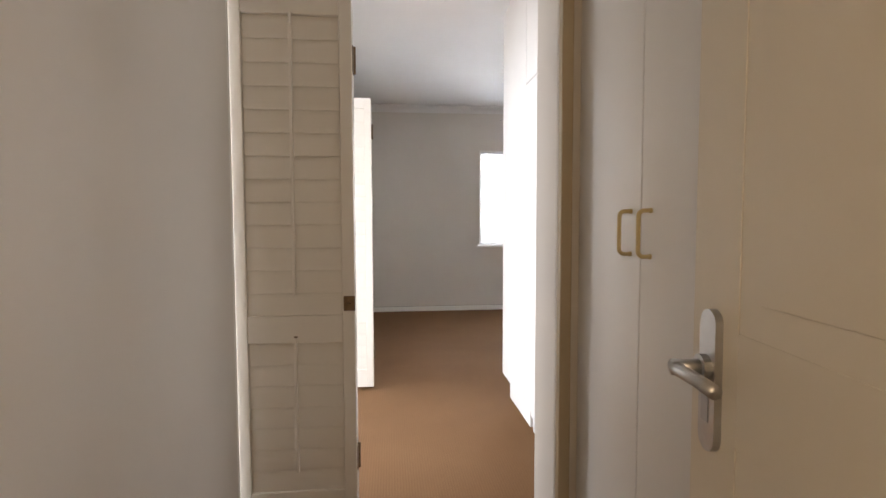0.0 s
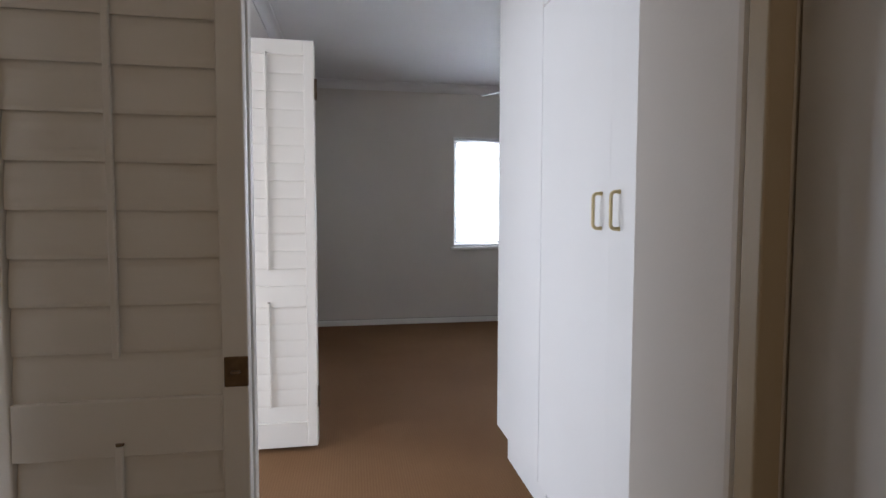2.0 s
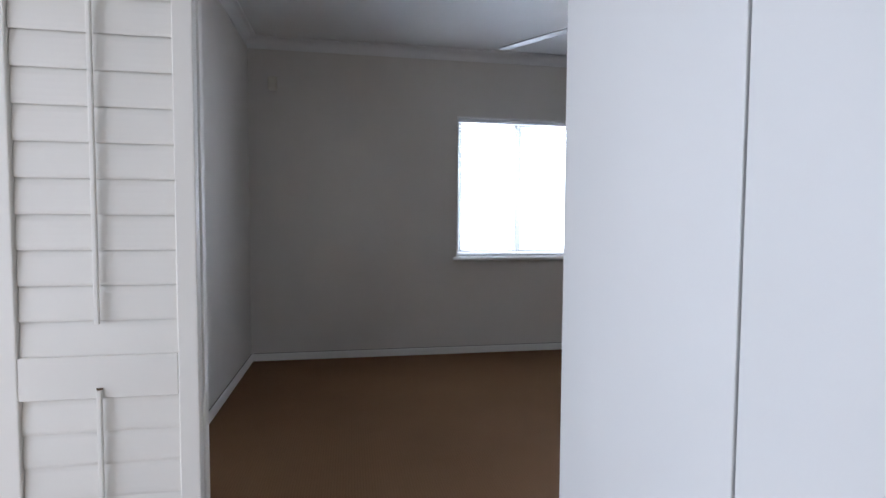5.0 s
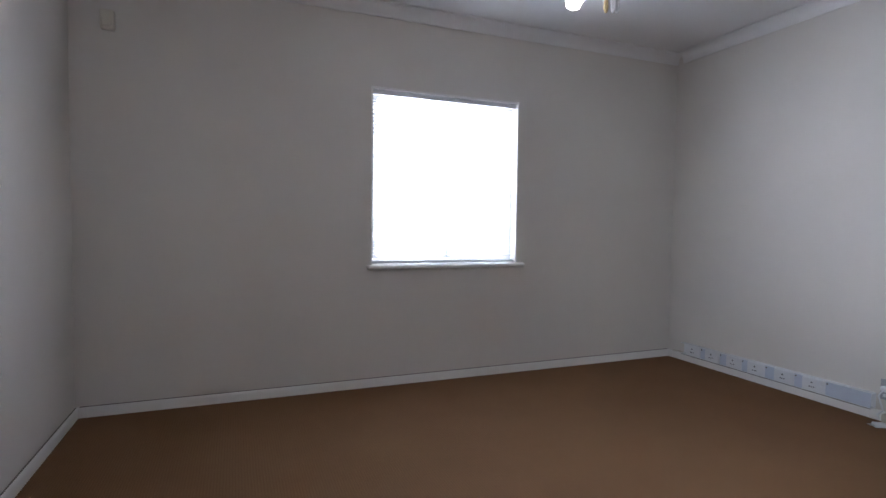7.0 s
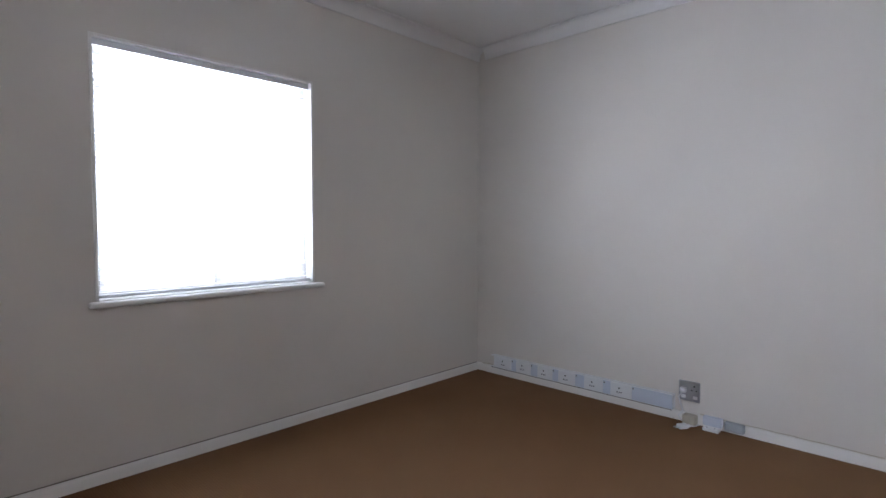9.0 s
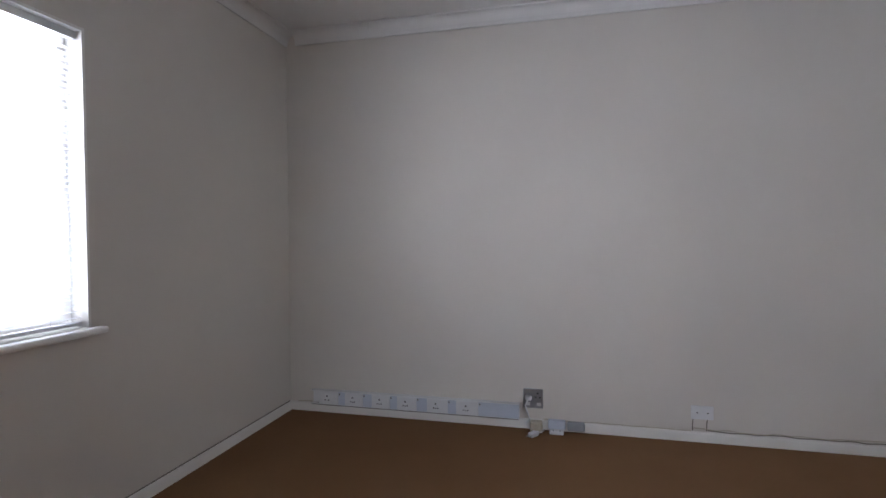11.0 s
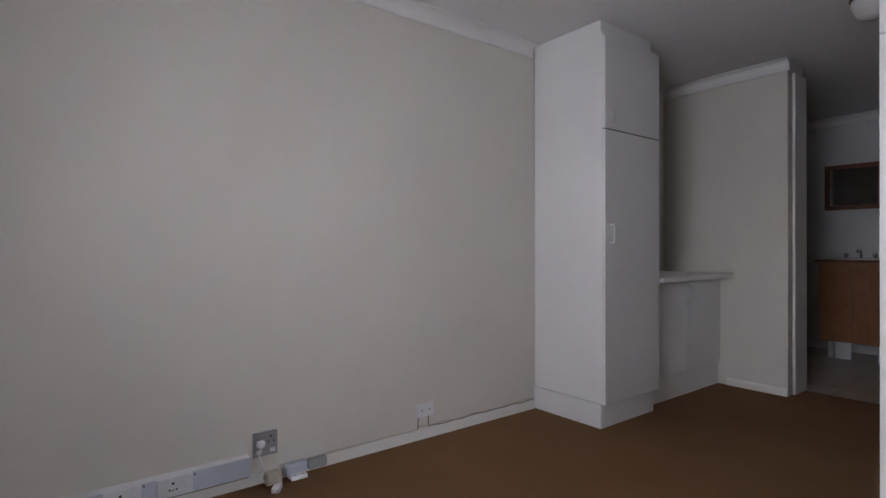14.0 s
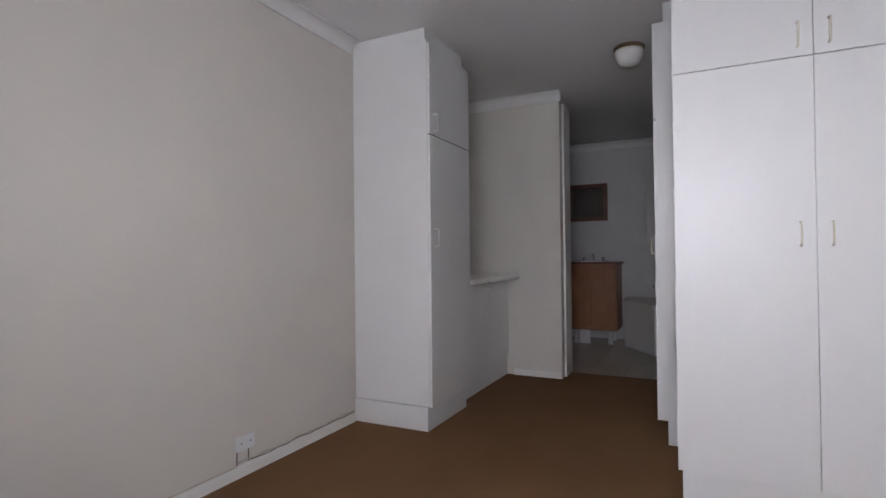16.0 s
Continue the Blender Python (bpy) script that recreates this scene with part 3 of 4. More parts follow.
# tall cupboard, worktop and base cupboard against the socket wall
TX, TY0, TY1 = 3.385, 3.02, 3.63
tc = thing("tall_cupboard", (3.68, 3.3, 0), "tall narrow white cupboard with upper and lower doors", "cupboard")
part("carcass", box(TX + 0.020, TY0 + 0.004, KICK, XR - 0.001, TY1, ZC - 0.075, bevel=0.0025), CUPBOARD, tc)
part("plinth", boxes((TX + 0.030, TY0 + 0.03, 0, XR - 0.001, TY1 + 0.008, KICK - 0.006)), CUPBOARD, tc)
part("filler", boxes((TX + 0.032, TY0 + 0.05, ZC - 0.075, XR - 0.001, TY1, ZC - 0.001)), CUPBOARD, tc)
d = part("door", box(TX, TY0, KICK - 0.004, TX + 0.018, TY1 + 0.002, SPLIT - 0.003, bevel=0.004), CUPBOARD, tc)
d_handle(d, HANDLE_WHITE, (TX, TY1 - 0.05, 1.195), (-1, 0, 0), 0.108, 0.031, 0.0058)
d = part("top_door", box(TX, TY0, SPLIT + 0.003, TX + 0.018, TY1 + 0.002, ZC - 0.098, bevel=0.004), CUPBOARD, tc)
d_handle(d, HANDLE_WHITE, (TX, TY1 - 0.05, 1.915), (-1, 0, 0), 0.108, 0.031, 0.0058)

# shade of the split, painted as a dark strip just behind the fronts
part("split_shade", boxes((TX + 0.004, TY0 + 0.003, SPLIT - 0.0028, TX + 0.0199, TY1 - 0.002, SPLIT + 0.0028)), DARK, tc)
bc = thing("base_cupboard", (3.7, 2.5, 0), "low white two-door cupboard under the worktop", "cupboard")
part("carcass", boxes((3.472, 1.952, 0.19, XR - 0.001, TY0 - 0.002, 0.858)), CUPBOARD, bc)
part("plinth", boxes((3.49, 1.952, 0, XR - 0.001, TY0 - 0.002, 0.19)), CUPBOARD, bc)
for y0, y1, hy in ((2.06, 2.536, 2.50), (2.540, 3.014, 2.578)):
    d = part("door", box(3.452, y0, 0.195, 3.470, y1, 0.852, bevel=0.003), CUPBOARD, bc)
    d_handle(d, HANDLE_WHITE, (3.452, hy, 0.772), (-1, 0, 0), 0.095)
wt = bmesh.new()
bx(wt, 3.355, 1.97, 0.868, XR - 0.001, TY0 - 0.003, 0.905, bevel=0.012, seg=3)
tagged(part("worktop", wt, TRIM), "pale laminated worktop with rounded front edge", "worktop")

# ---- entry door ----
ed = thing("door_2", (0.72, 0.62, 0), "cream panelled entry door standing open, steel lever handle", "door", kind="structure")
DX0, DX1, DY0, DY1 = 0.690, 0.730, 0.635, 1.430
leaf = bmesh.new()
bx(leaf, DX0 + 0.002, DY0, 0.012, DX1 - 0.002, DY1, 2.03)
for sx in (DX0, DX1 - 0.002):
    for y0, y1 in ((DY0, DY0 + 0.11), (DY1 - 0.11, DY1)):
        bx(leaf, sx, y0, 0.012, sx + 0.002, y1, 2.03, bevel=0.0009, seg=2)
    for z0, z1 in ((0.012, 0.22), (0.86, 1.00), (1.92, 2.03)):
        bx(leaf, sx, DY0 + 0.11, z0, sx + 0.002, DY1 - 0.11, z1, bevel=0.0009, seg=2)
    for z0, z1 in ((0.26, 0.82), (1.04, 1.88)):
        bx(leaf, sx + 0.0004, DY0 + 0.15, z0, sx + 0.0018, DY1 - 0.15, z1, bevel=0.0008, seg=2)
SWING = Matrix.Translation((DX0, DY1, 0)) @ Matrix.Rotation(radians(-6), 4, "Z") @ Matrix.Translation((-DX0, -DY1, 0))


def swung(bm):
    bmesh.ops.transform(bm, matrix=SWING, verts=bm.verts)
    return bm


part("leaf", swung(leaf), DOORPAINT, ed)
stadium = [(DY1 - 0.059 + 0.020 * math.cos(radians(a)), (1.001 if a < 180 else 0.855) + 0.020 * math.sin(radians(a))) for a in [*range(0, 181, 20), *range(180, 361, 20)]]
plate = extruded(bmesh.new(), stadium, "x", DX0 - 0.010, DX0 + 0.001)
pl = part("lock_plate", swung(plate), STEEL, ed, "brushed steel lock plate")
hs = bmesh.new()
hy, hz = DY1 - 0.057, 0.945
tube(hs, [(DX0 - 0.008, hy, hz), (DX0 - 0.055, hy, hz)], 0.0105, 14)
tube(hs, [(DX0 - 0.046, hy + 0.012, hz), (DX0 - 0.052, hy - 0.02, hz), (DX0 - 0.051, hy - 0.06, hz + 0.001), (DX0 - 0.048, hy - 0.096, hz - 0.002)], 0.0088, 12)
part("lever", swung(hs), STEEL, ed, "brushed steel lever", smooth=True)
part("rose", swung(tube(bmesh.new(), [(DX0 - 0.008, hy, hz), (DX0 - 0.020, hy, hz)], 0.017, 18)), STEEL, ed)
part("keyhole", swung(box(DX0 - 0.0115, hy - 0.009, 0.874, DX0 - 0.0098, hy + 0.009, 0.912, bevel=0.0006)), GREYPLATE, ed)
part("door_frame", boxes((0.63, YB - 0.112, 0, 0.66, YB + 0.02, 2.05), (-0.14, YB - 0.112, 0, -0.11, YB + 0.02, 2.05), (-0.11, YB - 0.112, 2.03, 0.63, YB + 0.02, 2.05)), TRIM, ed)

# ---- bathroom seen through the doorway ----
setting("trim_bathroom_jamb", boxes((2.966, BATH_Y - 0.03, 0, 2.984, 1.86, 2.42)), TRIM, "cream painted door jamb", "door frame")
setting("wall_bathroom_back", boxes((2.20, -0.60, 0, XR, -0.45, ZC)), WHITETILE, "glossy pale tiled bathroom wall", "wall")
van = thing("vanity_unit", (3.1, -0.2, 0), "orange-brown wooden vanity on chrome legs with dark top", "vanity")
part("body", box(2.78, -0.42, 0.165, 3.36, 0.04, 0.955, bevel=0.004), WOOD, van)
part("door", box(2.795, 0.041, 0.185, 3.075, 0.057, 0.905, bevel=0.003), WOOD, van)
part("door", box(3.079, 0.041, 0.185, 3.355, 0.057, 0.905, bevel=0.003), WOOD, van)
part("top", box(2.755, -0.449, 0.957, 3.385, 0.075, 0.985, bevel=0.005), DARKWOOD, van, "dark polished vanity top")
for x in (2.87, 3.27):
    for y in (-0.34, -0.02):
        part("leg", turned(bmesh.new(), [(0.032, -0.012), (0.032, 0.0), (0.028, 0.008), (0.028, 0.163)], 16, (x, y)), ALULEG, van, "chrome leg", smooth=True)
part("kick_plate", box(3.10, 0.004, -0.010, 3.23, 0.012, 0.164, bevel=0.003), ALULEG, van, "shiny steel kick plate")
bs = turned(bmesh.new(), [(0.20, 0.986), (0.215, 0.995), (0.20, 1.002), (0.17, 0.996), (0.02, 0.99)], 28, (3.12, -0.18))
part("basin", bs, BATHWHITE, van, "white inset basin", smooth=True)
tp = bmesh.new()
tube(tp, [(3.12, -0.40, 0.985), (3.12, -0.40, 1.06), (3.12, -0.37, 1.085), (3.12, -0.29, 1.08), (3.12, -0.27, 1.06)], 0.011, 10)
part("tap", tp, CHROME, van, "chrome tap", smooth=True)
for x in (3.00, 3.24):
    part("tap_knob", turned(bmesh.new(), [(0.014, 0.985), (0.012, 1.01), (0.024, 1.025), (0.020, 1.045), (0.006, 1.05)], 12, (x, -0.38)), CHROME, van, smooth=True)
mir = thing("mirror", (3.17, -0.445, 1.76), "small landscape mirror in dark wooden frame on bathroom wall", "mirror")
part("glass", box(2.99, -0.446, 1.555, 3.40, -0.436, 1.945), MIRROR, mir)
mf = boxes((2.945, -0.449, 1.51, 2.99, -0.424, 1.99), (3.40, -0.449, 1.51, 3.445, -0.424, 1.99), (2.99, -0.449, 1.51, 3.40, -0.424, 1.555), (2.99, -0.449, 1.945, 3.40, -0.424, 1.99))
part("frame", mf, DARKWOOD, mir)
tub = thing("bathtub", (2.45, 0.1, 0), "white corner bathtub with smooth front panel", "bathtub")
prof = [(2.201, -0.449), (2.70, -0.449), (2.70, 0.02), (2.34, 0.56), (2.201, 0.56)]
part("panel", extruded(bmesh.new(), prof, "z", -0.011, 0.50), BATHWHITE, tub)
rim = [(2.201, -0.449), (2.725, -0.449), (2.725, 0.03), (2.352, 0.59), (2.201, 0.59)]
part("rim", extruded(bmesh.new(), rim, "z", 0.50, 0.535), BATHWHITE, tub)
part("tap", tube(bmesh.new(), [(2.40, -0.44, 0.70), (2.40, -0.36, 0.70), (2.40, -0.31, 0.675)], 0.014, 10), CHROME, tub, "chrome bath tap", smooth=True)

# added bright upright bar imitating the window's reflection in the glossy tiles
sr = thing("tile_highlight", (2.485, -0.449, 1.54), "slim bright upright bar standing in for a highlight on the glossy bathroom tiles", "shower rail")
part("pole", turned(bmesh.new(), [(0.010, 1.13), (0.011, 1.135), (0.011, 1.955), (0.010, 1.96)], 14, (2.485, -0.405)), ALULEG, sr, smooth=True)
for z in (1.16, 1.55, 1.93):
    part("bracket", tube(bmesh.new(), [(2.485, -0.4495, z), (2.485, -0.405, z)], 0.015, 12), CHROME, sr, smooth=True)

# ---- lamps ----
dl = thing("ceiling_lamp", (2.315, 2.70, ZC), "round white opal ceiling lamp with dark rim, unlit", "lamp")
part("rim", turned(bmesh.new(), [(0.100, ZC - 0.001), (0.104, ZC - 0.012), (0.100, ZC - 0.026)], 32, (2.315, 2.70)), BRASS, dl, "dark bronze rim", smooth=True)
part("bowl", turned(bmesh.new(), [(0.095, ZC - 0.024), (0.098, ZC - 0.045), (0.090, ZC - 0.075), (0.070, ZC - 0.115), (0.045, ZC - 0.132), (0.005, ZC - 0.138)], 32, (2.315, 2.70)), OPAL, dl, smooth=True)

FX, FY = 1.76, 5.30
fan = thing("ceiling_fan", (FX, FY, ZC), "white three-blade ceiling fan with light cups, one bulb lit", "ceiling fan")
part("canopy", turned(bmesh.new(), [(0.065, ZC - 0.001), (0.062, ZC - 0.03), (0.03, ZC - 0.05)], 24, (FX, FY)), PLASTIC, fan, smooth=True)
part("rod", turned(bmesh.new(), [(0.012, ZC - 0.05), (0.012, 2.20)], 12, (FX, FY)), PLASTIC, fan)
part("motor", turned(bmesh.new(), [(0.04, 2.215), (0.09, 2.205), (0.115, 2.175), (0.115, 2.125), (0.09, 2.10), (0.05, 2.09)], 32, (FX, FY)), PLASTIC, fan, smooth=True)
for k in range(3):
    q = radians(124.6 + 120 * k)
    c, s = math.cos(q), math.sin(q)
    bm = bmesh.new()
    pr = [(0.17, -0.045), (0.30, -0.058), (0.55, -0.066), (0.645, -0.058), (0.668, -0.035), (0.672, 0.0), (0.668, 0.035), (0.645, 0.058), (0.55, 0.066), (0.30, 0.058), (0.17, 0.045)]
    extruded(bm, pr, "z", -0.003, 0.003)
    mt = Matrix.Translation((FX, FY, 2.11)) @ Matrix.Rotation(q, 4, "Z") @ Matrix.Rotation(radians(-13), 4, "X")
    bmesh.ops.transform(bm, matrix=mt, verts=bm.verts)
    blade = part("blade", bm, FANBLADE, fan, "grey-white fan blade")
    bm = bmesh.new()
    bx(bm, 0.09, -0.016, -0.010, 0.22, 0.016, -0.004)
    bmesh.ops.transform(bm, matrix=mt, verts=bm.verts)
    part("blade_arm", bm, BRASS, blade, "brass blade arm")
part("light_hub", turned(bmesh.new(), [(0.05, 2.16), (0.045, 2.05), (0.056, 2.01), (0.040, 1.95), (0.014, 1.92)], 24, (FX, FY)), PLASTIC, fan, smooth=True)
part("pull_chain", turned(bmesh.new(), [(0.0016, 1.875), (0.0016, 1.92)], 6, (FX, FY)), STEEL, fan)
part("finial", turned(bmesh.new(), [(0.003, 1.880), (0.008, 1.868), (0.009, 1.848), (0.006, 1.834), (0.002, 1.830)], 14, (FX, FY)), HANDLE, fan, "small brass pull", smooth=True)
for k in range(4):
    q = radians(125 + 90 * k)
    c, s = math.cos(q), math.sin(q)
    p0 = Vector((FX + 0.04 * c, FY + 0.04 * s, 2.02))
    p1 = Vector((FX + 0.092 * c, FY + 0.092 * s, 2.00))
    ax = Vector((0.22 * c, 0.22 * s, -0.97)).normalized()
    arm = part("lamp_arm", tube(bmesh.new(), [p0, (p0 + p1) / 2 + Vector((0, 0, 0.012)), p1], 0.009, 10), PLASTIC, fan, smooth=True)
    rot = Vector((0, 0, -1)).rotation_difference(ax).to_matrix().to_4x4()
    cup = turned(bmesh.new(), [(0.012, 0.012), (0.034, 0.004), (0.040, -0.015), (0.041, -0.060), (0.046, -0.085), (0.047, -0.092), (0.042, -0.092), (0.036, -0.06), (0.034, -0.02)], 24)
    bmesh.ops.transform(cup, matrix=Matrix.Translation(p1) @ rot, verts=cup.verts)
    part("lamp_cup", cup, PLASTIC, arm, smooth=True)
    bulb = bmesh.new()
    if k == 0:
        turned(bulb, [(0.014, -0.06), (0.026, -0.08), (0.031, -0.105), (0.024, -0.128), (0.004, -0.138)], 20)
    else:
        for dx in (-0.009, 0.009):
            tube(bulb, [(dx, -0.006, -0.06), (dx, -0.006, -0.122), (dx, 0.0, -0.130), (dx, 0.006, -0.122), (dx, 0.006, -0.06)], 0.0055, 8)
    bmesh.ops.transform(bulb, matrix=Matrix.Translation(p1) @ rot, verts=bulb.verts)
    part("bulb", bulb, BULB_LIT if k == 0 else BULB, arm, "lit bulb" if k == 0 else "unlit folded-tube bulb", smooth=True)

# ---- sockets and cables on the east wall ----
tr = thing("socket_trunking", (XR, 6.26, 0.075), "pale plastic dado trunking with six three-pin sockets, end open", "socket trunking")
T0, T1, TZ0, TZ1, TD = 5.585, 6.955, 0.062, 0.150, 0.046
trk = bmesh.new()
bx(trk, XR - 0.004, T0, TZ0, XR - 0.0005, T1, TZ1)
bx(trk, XR - TD, T0, TZ0, XR - 0.004, T1, TZ0 + 0.003)
bx(trk, XR - TD, T0, TZ1 - 0.003, XR - 0.004, T1, TZ1)
part("channel", trk, PLASTIC, tr)
SOCK = ((5.832, 5.968), (6.024, 6.154), (6.225, 6.350), (6.402, 6.520), (6.584, 6.706), (6.756, 6.888))
edge = T0
for y0, y1 in SOCK:
    part("cover", box(XR - TD - 0.002, edge + 0.001, TZ0 + 0.002, XR - TD + 0.003, y0 - 0.001, TZ1 - 0.002, bevel=0.001, seg=1), TRUNKING, tr)
    edge = y1
for i, (y0, y1) in enumerate(SOCK):
    sk = part("socket", box(XR - TD - 0.012, y0, TZ0 + 0.004, XR - TD + 0.002, y1, TZ1 - 0.002, bevel=0.003), PLASTIC, tr)
    ym, zm = y0 + 0.56 * (y1 - y0), 0.106
    for dy, dz, rr in ((0, 0.016, 0.0055), (-0.013, -0.010, 0.0042), (0.013, -0.010, 0.0042), (0.0, -0.012, 0.0035)):
        part("pin_hole", tube(bmesh.new(), [(XR - TD - 0.0128, ym + dy, zm + dz), (XR - TD - 0.0115, ym + dy, zm + dz)], rr, 10), HOLE, sk)
    part("switch", box(XR - TD - 0.0155, y0 + 0.016, zm - 0.010, XR - TD - 0.011, y0 + 0.031, zm + 0.010, bevel=0.0015), PLASTIC, sk)
    part("screw", tube(bmesh.new(), [(XR - TD - 0.004, y0 - 0.010, TZ1 - 0.014), (XR - TD - 0.001, y0 - 0.010, TZ1 - 0.014)], 0.005, 10), CABLE_DARK, tr)

wp = thing("wall_socket", (XR, 5.505, 0.18), "square grey steel double wall socket with a white plug", "socket")
pl = part("plate", box(XR - 0.009, 5.446, 0.124, XR - 0.0005, 5.563, 0.240, bevel=0.003), GREYPLATE, wp)
for dy, dz, rr in ((0, 0.014, 0.0055), (-0.013, -0.010, 0.0042), (0.013, -0.010, 0.0042)):
    part("pin_hole", tube(bmesh.new(), [(XR - 0.0098, 5.477 + dy, 0.200 + dz), (XR - 0.0085, 5.477 + dy, 0.200 + dz)], rr, 10), HOLE, pl)
for y in (5.470, 5.535):
    part("switch", box(XR - 0.0135, y - 0.012, 0.140, XR - 0.008, y + 0.012, 0.158, bevel=0.0015), PLASTIC, wp)
pg = bmesh.new()
bx(pg, XR - 0.040, 5.512, 0.172, XR - 0.009, 5.552, 0.206, bevel=0.013, seg=3)
tagged(part("plug", pg, PLASTIC), "white three-pin plug in the wall socket", "plug")
cb = bmesh.new()
tube(cb, [(XR - 0.040, 5.535, 0.178), (XR - 0.05, 5.548, 0.150), (XR - 0.05, 5.535, 0.11), (XR - 0.055, 5.52, 0.075), (XR - 0.06, 5.545, 0.045), (XR - 0.07, 5.53, 0.03)], 0.0045, 8)
tagged(part("power_cord", cb, PLASTIC), "white power cord hanging from the plug", "cable")
ad = bmesh.new()
bx(ad, XR - 0.075, 5.448, 0.002, XR - 0.018, 5.520, 0.060, bevel=0.008, seg=2)
tagged(part("adaptor", ad, CABLE), "cream multi-plug adaptor lying against skirting", "adaptor")
lp = thing("loose_plug", (3.825, 5.495, 0), "white loose plug and cord lying on the carpet", "plug")
LAY = Matrix.Translation((3.825, 5.495, 0)) @ Matrix.Rotation(radians(146.7), 4, "Z")


def laid(bm):
    bmesh.ops.transform(bm, matrix=LAY, verts=bm.verts)
    return bm


body = bmesh.new()
bx(body, -0.030, -0.019, 0.001, 0.028, 0.019, 0.026, bevel=0.007, seg=3)
bx(body, -0.048, -0.009, 0.004, -0.028, 0.009, 0.021, bevel=0.004, seg=2)
part("plug_body", laid(body), PLASTIC, lp)
for dy in (-0.0095, 0.0095):
    part("pin", laid(tube(bmesh.new(), [(0.026, dy, 0.013), (0.050, dy, 0.012)], 0.0028, 8)), STEEL, lp)
part("cord", laid(tube(bmesh.new(), [(-0.046, 0, 0.012), (-0.070, 0.006, 0.008), (-0.092, -0.002, 0.007), (-0.112, -0.006, 0.010)], 0.0038, 8)), PLASTIC, lp)
sb = thing("surface_socket", (XR - 0.03, 5.35, 0.03), "small grey surface socket box on white backing", "socket")
part("box", box(XR - 0.055, 5.315, 0.022, XR - 0.017, 5.415, 0.072, bevel=0.006), TRUNKING, sb)
part("backing", box(XR - 0.085, 5.325, 0.001, XR - 0.017, 5.405, 0.020, bevel=0.002), PLASTIC, sb)
for y in (5.345, 5.385):
    part("screw", turned(bmesh.new(), [(0.004, 0.0195), (0.004, 0.0215)], 8, (XR - 0.072, y)), HOLE, sb)
gb = box(XR - 0.050, 5.205, 0.014, XR - 0.017, 5.305, 0.068, bevel=0.012, seg=3)
tagged(part("junction_box", gb, GREYBOX), "rounded grey cable junction box on skirting", "junction box")
ph = thing("telephone_socket", (XR, 4.57, 0.16), "small white telephone socket on the wall", "socket")
part("plate", box(XR - 0.014, 4.515, 0.128, XR - 0.0005, 4.630, 0.203, bevel=0.003), PLASTIC, ph)
for y in (4.545, 4.60):
    part("screw", tube(bmesh.new(), [(XR - 0.0155, y, 0.165), (XR - 0.0135, y, 0.165)], 0.004, 8), HOLE, ph)
for y in (4.545, 4.618):
    tagged(part("telephone_cable", tube(bmesh.new(), [(XR - 0.004, y, 0.129), (XR - 0.004, y + 0.003, 0.10), (XR - 0.005, y + 0.004, 0.062)], 0.0032, 6), CABLE_DARK), "thin grey cable dropping from the telephone socket", "cable")


def skirt_cable(y0, y1, dz, amp, mat, seed):
    rng = random.Random(seed)
    n = int(abs(y1 - y0) / 0.06)
    pts = [(XR - 0.010 - 0.004 * rng.random(), y0 + (y1 - y0) * i / n, 0.0605 + dz + amp * rng.random()) for i in range(n + 1)]
    tagged(part("skirting_line", tube(bmesh.new(), pts, 0.0032, 6), mat), "thin cable running along the skirting top", "cable")


skirt_cable(3.66, 4.545, 0.0, 0.010, CABLE_DARK, 3)
skirt_cable(3.66, 4.62, 0.006, 0.012, CABLE, 5)
# dark tube added to draw the trunking's shadow line, no real cable
tagged(part("skirting_line", tube(bmesh.new(), [(XR - 0.040, 5.59 + 0.136 * i, 0.0585 - 0.0012 * (i % 2)) for i in range(11)], 0.0030, 6), CABLE_DARK), "dark line standing in for the shade under the socket trunking", "cable")
skirt_cable(4.63, 5.44, 0.0, 0.004, CABLE, 7)
tagged(part("cable_end", tube(bmesh.new(), [(XR - 0.012, 7.06, 0.061), (XR - 0.012, 6.98, 0.068), (XR - 0.022, 6.955, 0.068)], 0.004, 6), CABLE), "short cream cable entering the trunking", "cable")
pir = thing("alarm_sensor", (-0.08, YF, 2.18), "small cream alarm motion sensor high on the wall", "sensor")
part("body", box(-0.118, YF - 0.045, 2.110, -0.050, YF - 0.0005, 2.214, bevel=0.010, seg=3), DOORPAINT, pir)
part("lens", box(-0.108, YF - 0.050, 2.122, -0.060, YF - 0.040, 2.160, bevel=0.005), DOORPAINT, pir)

# ---- patio ----
setting("ground", boxes((-900, -900, -0.30, 900, 900, -0.20)), LAWN, "open lawn beyond the house", "lawn")
setting("pavement_patio", boxes((-3.8, -3.0, -0.20, XLO - 0.001, 9.0, -0.02)), PAVING, "pinkish brown pebbled patio floor", "patio floor")
setting("ceiling_patio", boxes((-3.9, -2.0, 2.34, XLO - 0.001, 9.0, 2.46)), CEIL, "white painted patio ceiling", "ceiling")
JX0, JX1 = -0.540, -0.431
outer = setting("wall_brick_outer", boxes((JX0 + 0.006, -2.0, -0.02, JX1 - 0.001, OY0 - 0.03, 2.34), (JX0 + 0.006, OY1 + 0.006, -0.02, JX1 - 0.001, 7.7, 2.34), (JX0 + 0.006, OY0 - 0.03, OZ + 0.006, JX1 - 0.001, OY1 + 0.006, 2.34)), MORTAR, "yellow face-brick outer wall with raked joints", "brick wall")
BY, BX0, BX1 = 7.680, -3.35, -1.45
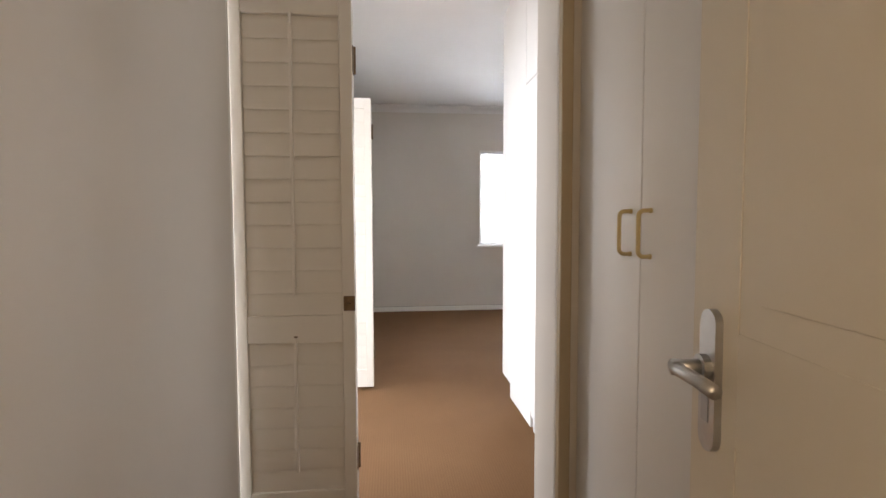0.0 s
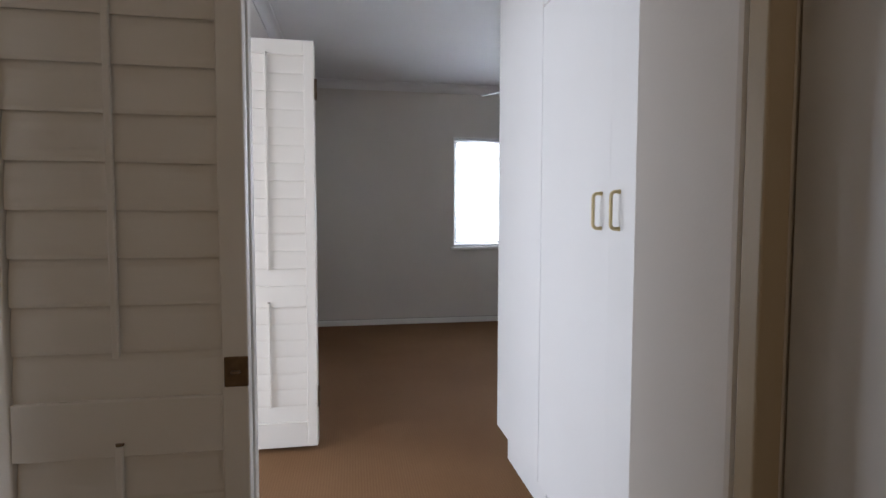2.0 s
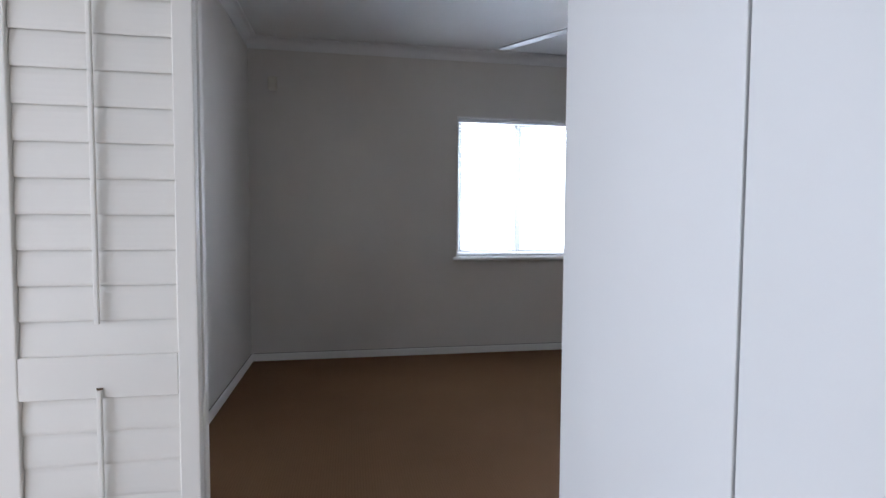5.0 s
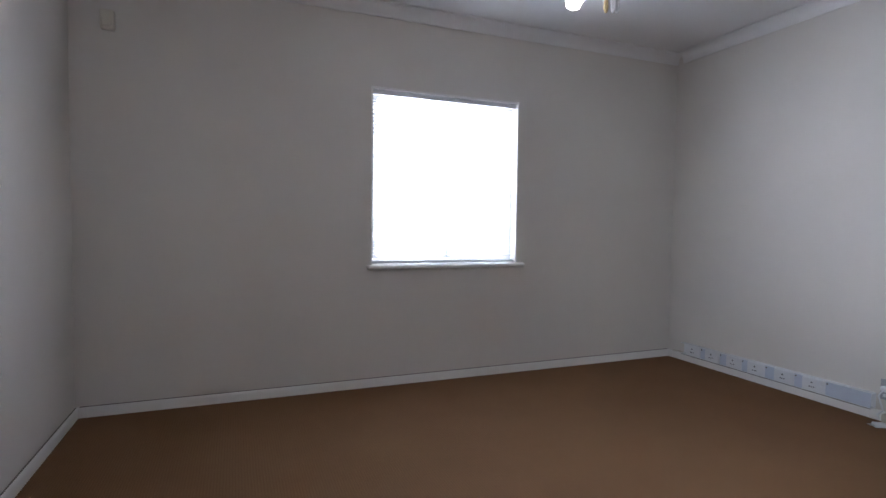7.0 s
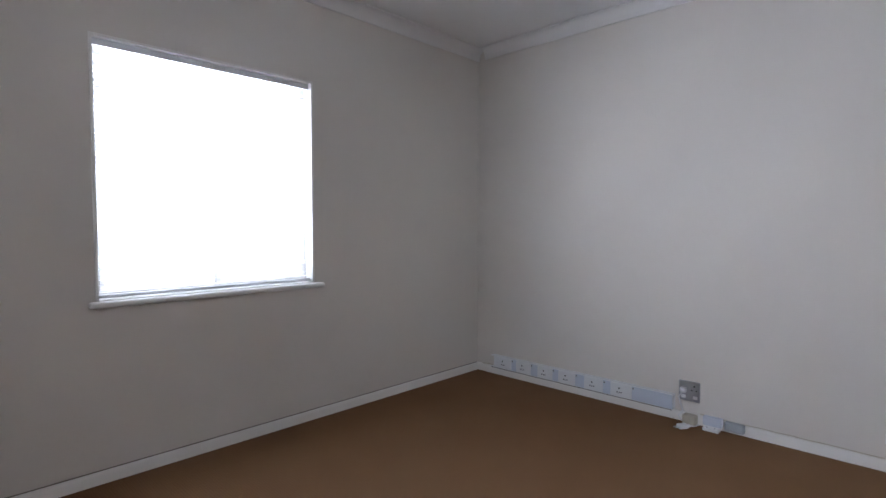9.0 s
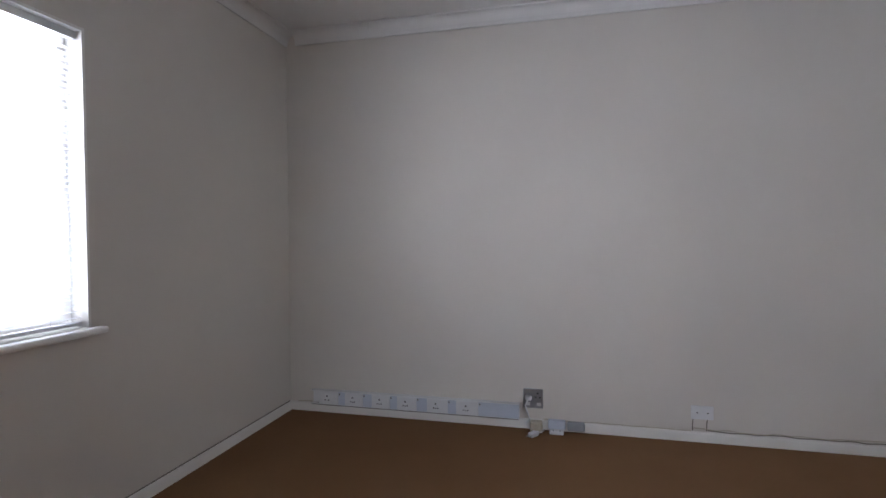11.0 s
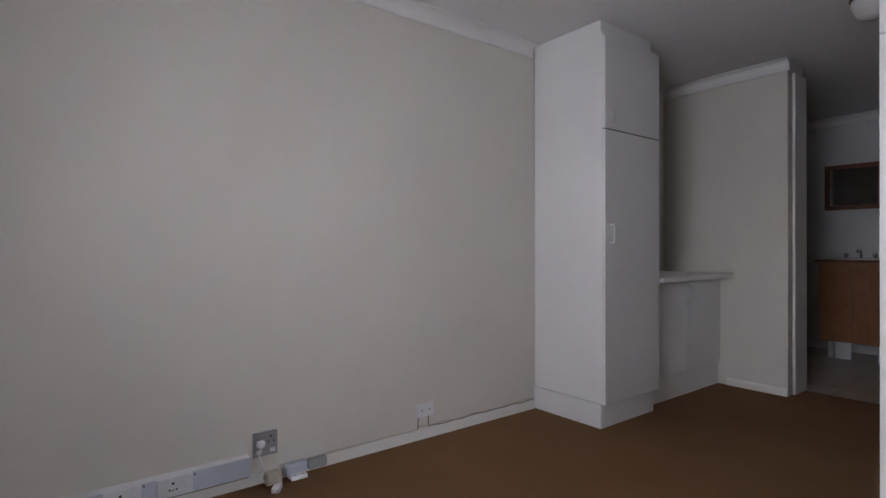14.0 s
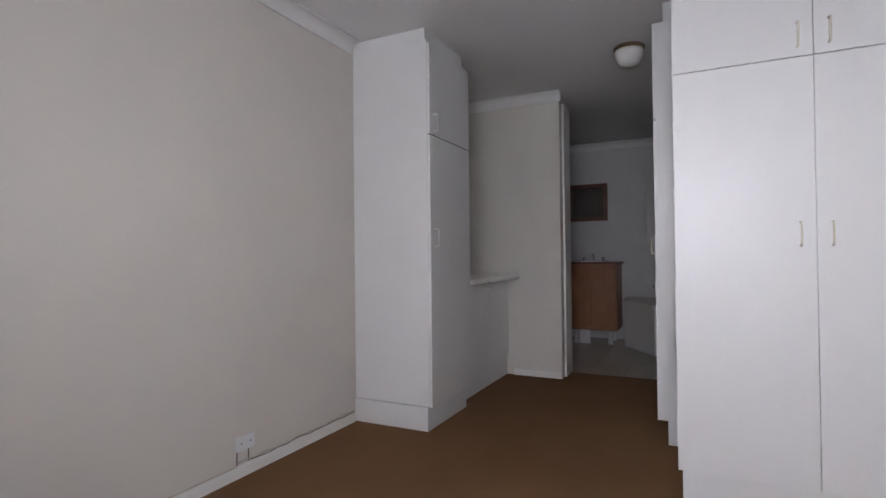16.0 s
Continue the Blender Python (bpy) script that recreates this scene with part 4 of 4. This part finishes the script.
bw = setting("wall_braai", boxes((BX0, BY + 0.012, 0.60, -2.58, 8.520, 2.34), (-1.62, BY + 0.012, 0.60, BX1, 8.520, 2.34), (-2.58, BY + 0.012, 1.52, -1.62, 8.520, 2.34), (-2.58, 8.300, -0.02, -1.62, 8.520, 1.52), (BX0, 7.632, -0.02, -2.545, 8.520, 0.52), (-1.62, 7.632, -0.02, BX1, 8.520, 0.52)), MORTAR, "yellow face-brick barbecue wall with raked joints", "brick wall")
tagged(part("hearth_slab", box(BX0, 7.580, 0.521, BX1, 8.320, 0.598, bevel=0.006), SLAB), "white painted concrete hearth slab", "slab")
br = thing("built_in_barbecue", (-2.1, 7.720, 0.6), "blue-grey steel built-in barbecue with closed door", "barbecue")
part("box", boxes((-2.575, 7.695, 0.60, -1.625, 8.290, 1.515)), BRAAI, br)
part("face_frame", boxes((-2.60, 7.655, 0.60, -2.565, 7.695, 1.535), (-1.635, 7.655, 0.60, -1.60, 7.695, 1.535), (-2.565, 7.655, 1.50, -1.635, 7.695, 1.535)), BRAAI, br)
part("door", box(-2.560, 7.665, 1.06, -1.640, 7.692, 1.40, bevel=0.004), BRAAI, br)
part("door", box(-2.560, 7.665, 0.655, -1.640, 7.692, 1.052, bevel=0.004), BRAAI, br)
part("smoke_slot", boxes((-2.555, 7.682, 1.425, -1.645, 7.692, 1.485)), HOLE, br)
part("ash_slot", boxes((-2.50, 7.660, 0.648, -1.70, 7.666, 0.656)), HOLE, br)
part("side_arm", box(-3.30, 7.620, 0.90, -2.61, 7.670, 1.13, bevel=0.006), BRAAI, br, "steel side rail")
part("foot_rail", box(-2.86, 7.590, 0.60, -2.80, 7.650, 0.90, bevel=0.004), BRAAI, br)


def brick_mesh(name, sx, sy, sz, mat):
    bm = bmesh.new()
    bx(bm, -sx / 2, -sy / 2, -sz / 2, sx / 2, sy / 2, sz / 2, bevel=0.005, seg=1)
    me = bpy.data.meshes.new(name)
    bm.to_mesh(me)
    bm.free()
    me.materials.append(mat)
    return me


rb = random.Random(11)


def lay(me, x, y, z, parent, jit=0.002, name="brick"):
    ob = new(name, me)
    ob.parent = parent
    ob.location = (x + rb.uniform(-jit, jit), y + rb.uniform(-jit, jit), z + rb.uniform(-jit, jit) * 0.5)
    return ob


stretch_x = brick_mesh("brick_along_x", 0.222, 0.05, 0.073, BRICK)
half_x = brick_mesh("brick_half_x", 0.106, 0.05, 0.073, BRICK)
stretch_y = brick_mesh("brick_along_y", 0.05, 0.222, 0.073, BRICK)
half_y = brick_mesh("brick_half_y", 0.05, 0.106, 0.073, BRICK)
jamb_brick = brick_mesh("brick_jamb", 0.110, 0.222, 0.073, BRICK)
jamb_half = brick_mesh("brick_jamb_half", 0.110, 0.106, 0.073, BRICK)
soldier = brick_mesh("brick_soldier", 0.073, 0.05, 0.106, SOLDIER)
C = 0.0855
for k in range(27):
    z = 0.02 + C * k
    long_one = k % 2 == 0
    for side, y in ((1, OY1 - 0.004), (-1, OY0 - 0.022)):
        if z < OZ + 0.3:
            me, L = (jamb_brick, 0.222) if long_one else (jamb_half, 0.106)
            lay(me, (JX0 + JX1) / 2 - 0.001, y + side * L / 2, z, outer)
for k in range(21):
    z = 0.645 + C * k
    if z > 2.31:
        break
    off = 0.116 if k % 2 else 0.0
    x = BX0 + off
    while x < BX1 - 0.1:
        a, b = x, x + 0.222
        if z < 1.66 and b > -2.60 and a < -1.60:
            if a < -2.60 - 0.1 and 1.52 > z:
                lay(half_x, a + 0.053, BY, z, bw)
        else:
            lay(stretch_x, x + 0.111, BY, z, bw)
        x += 0.234
x = -2.60
while x < -1.6:
    lay(soldier, x + 0.036, BY, 1.590, bw)
    x += 0.085
for k in range(6):
    z = 0.022 + C * k
    off = 0.116 if k % 2 else 0.0
    x = -2.545 - (0.106 if k % 2 else 0.222)
    lay(half_x if k % 2 else stretch_x, x + (0.053 if k % 2 else 0.111), 7.620, z, bw)
    x -= 0.234
    while x > BX0 - 0.1:
        lay(stretch_x, x + 0.111, 7.620, z, bw)
        x -= 0.234
    y = 7.655 + off
    while y < 8.240:
        lay(stretch_y, -2.555, y + 0.111, z, bw)
        y += 0.234
    x = -2.42 + off
    while x < -1.7:
        lay(stretch_x, x, 8.285, z, bw)
        x += 0.234

# bathroom floor tiles
tile_me = bpy.data.meshes.new("tile")
bm = bmesh.new()
bx(bm, -0.149, -0.149, -0.010, 0.149, 0.149, 0.0)
bm.to_mesh(tile_me)
bm.free()
tile_me.materials.append(FLOORTILE)
tile_floor = bpy.data.objects["floor_bathroom"]
for i in range(6):
    for j in range(7):
        lay(tile_me, 2.355 + 0.303 * i - 0.004, BATH_Y - 0.152 - 0.303 * j, -0.004, tile_floor, 0.0005, "tile") if 2.355 + 0.303 * i < 3.85 else None
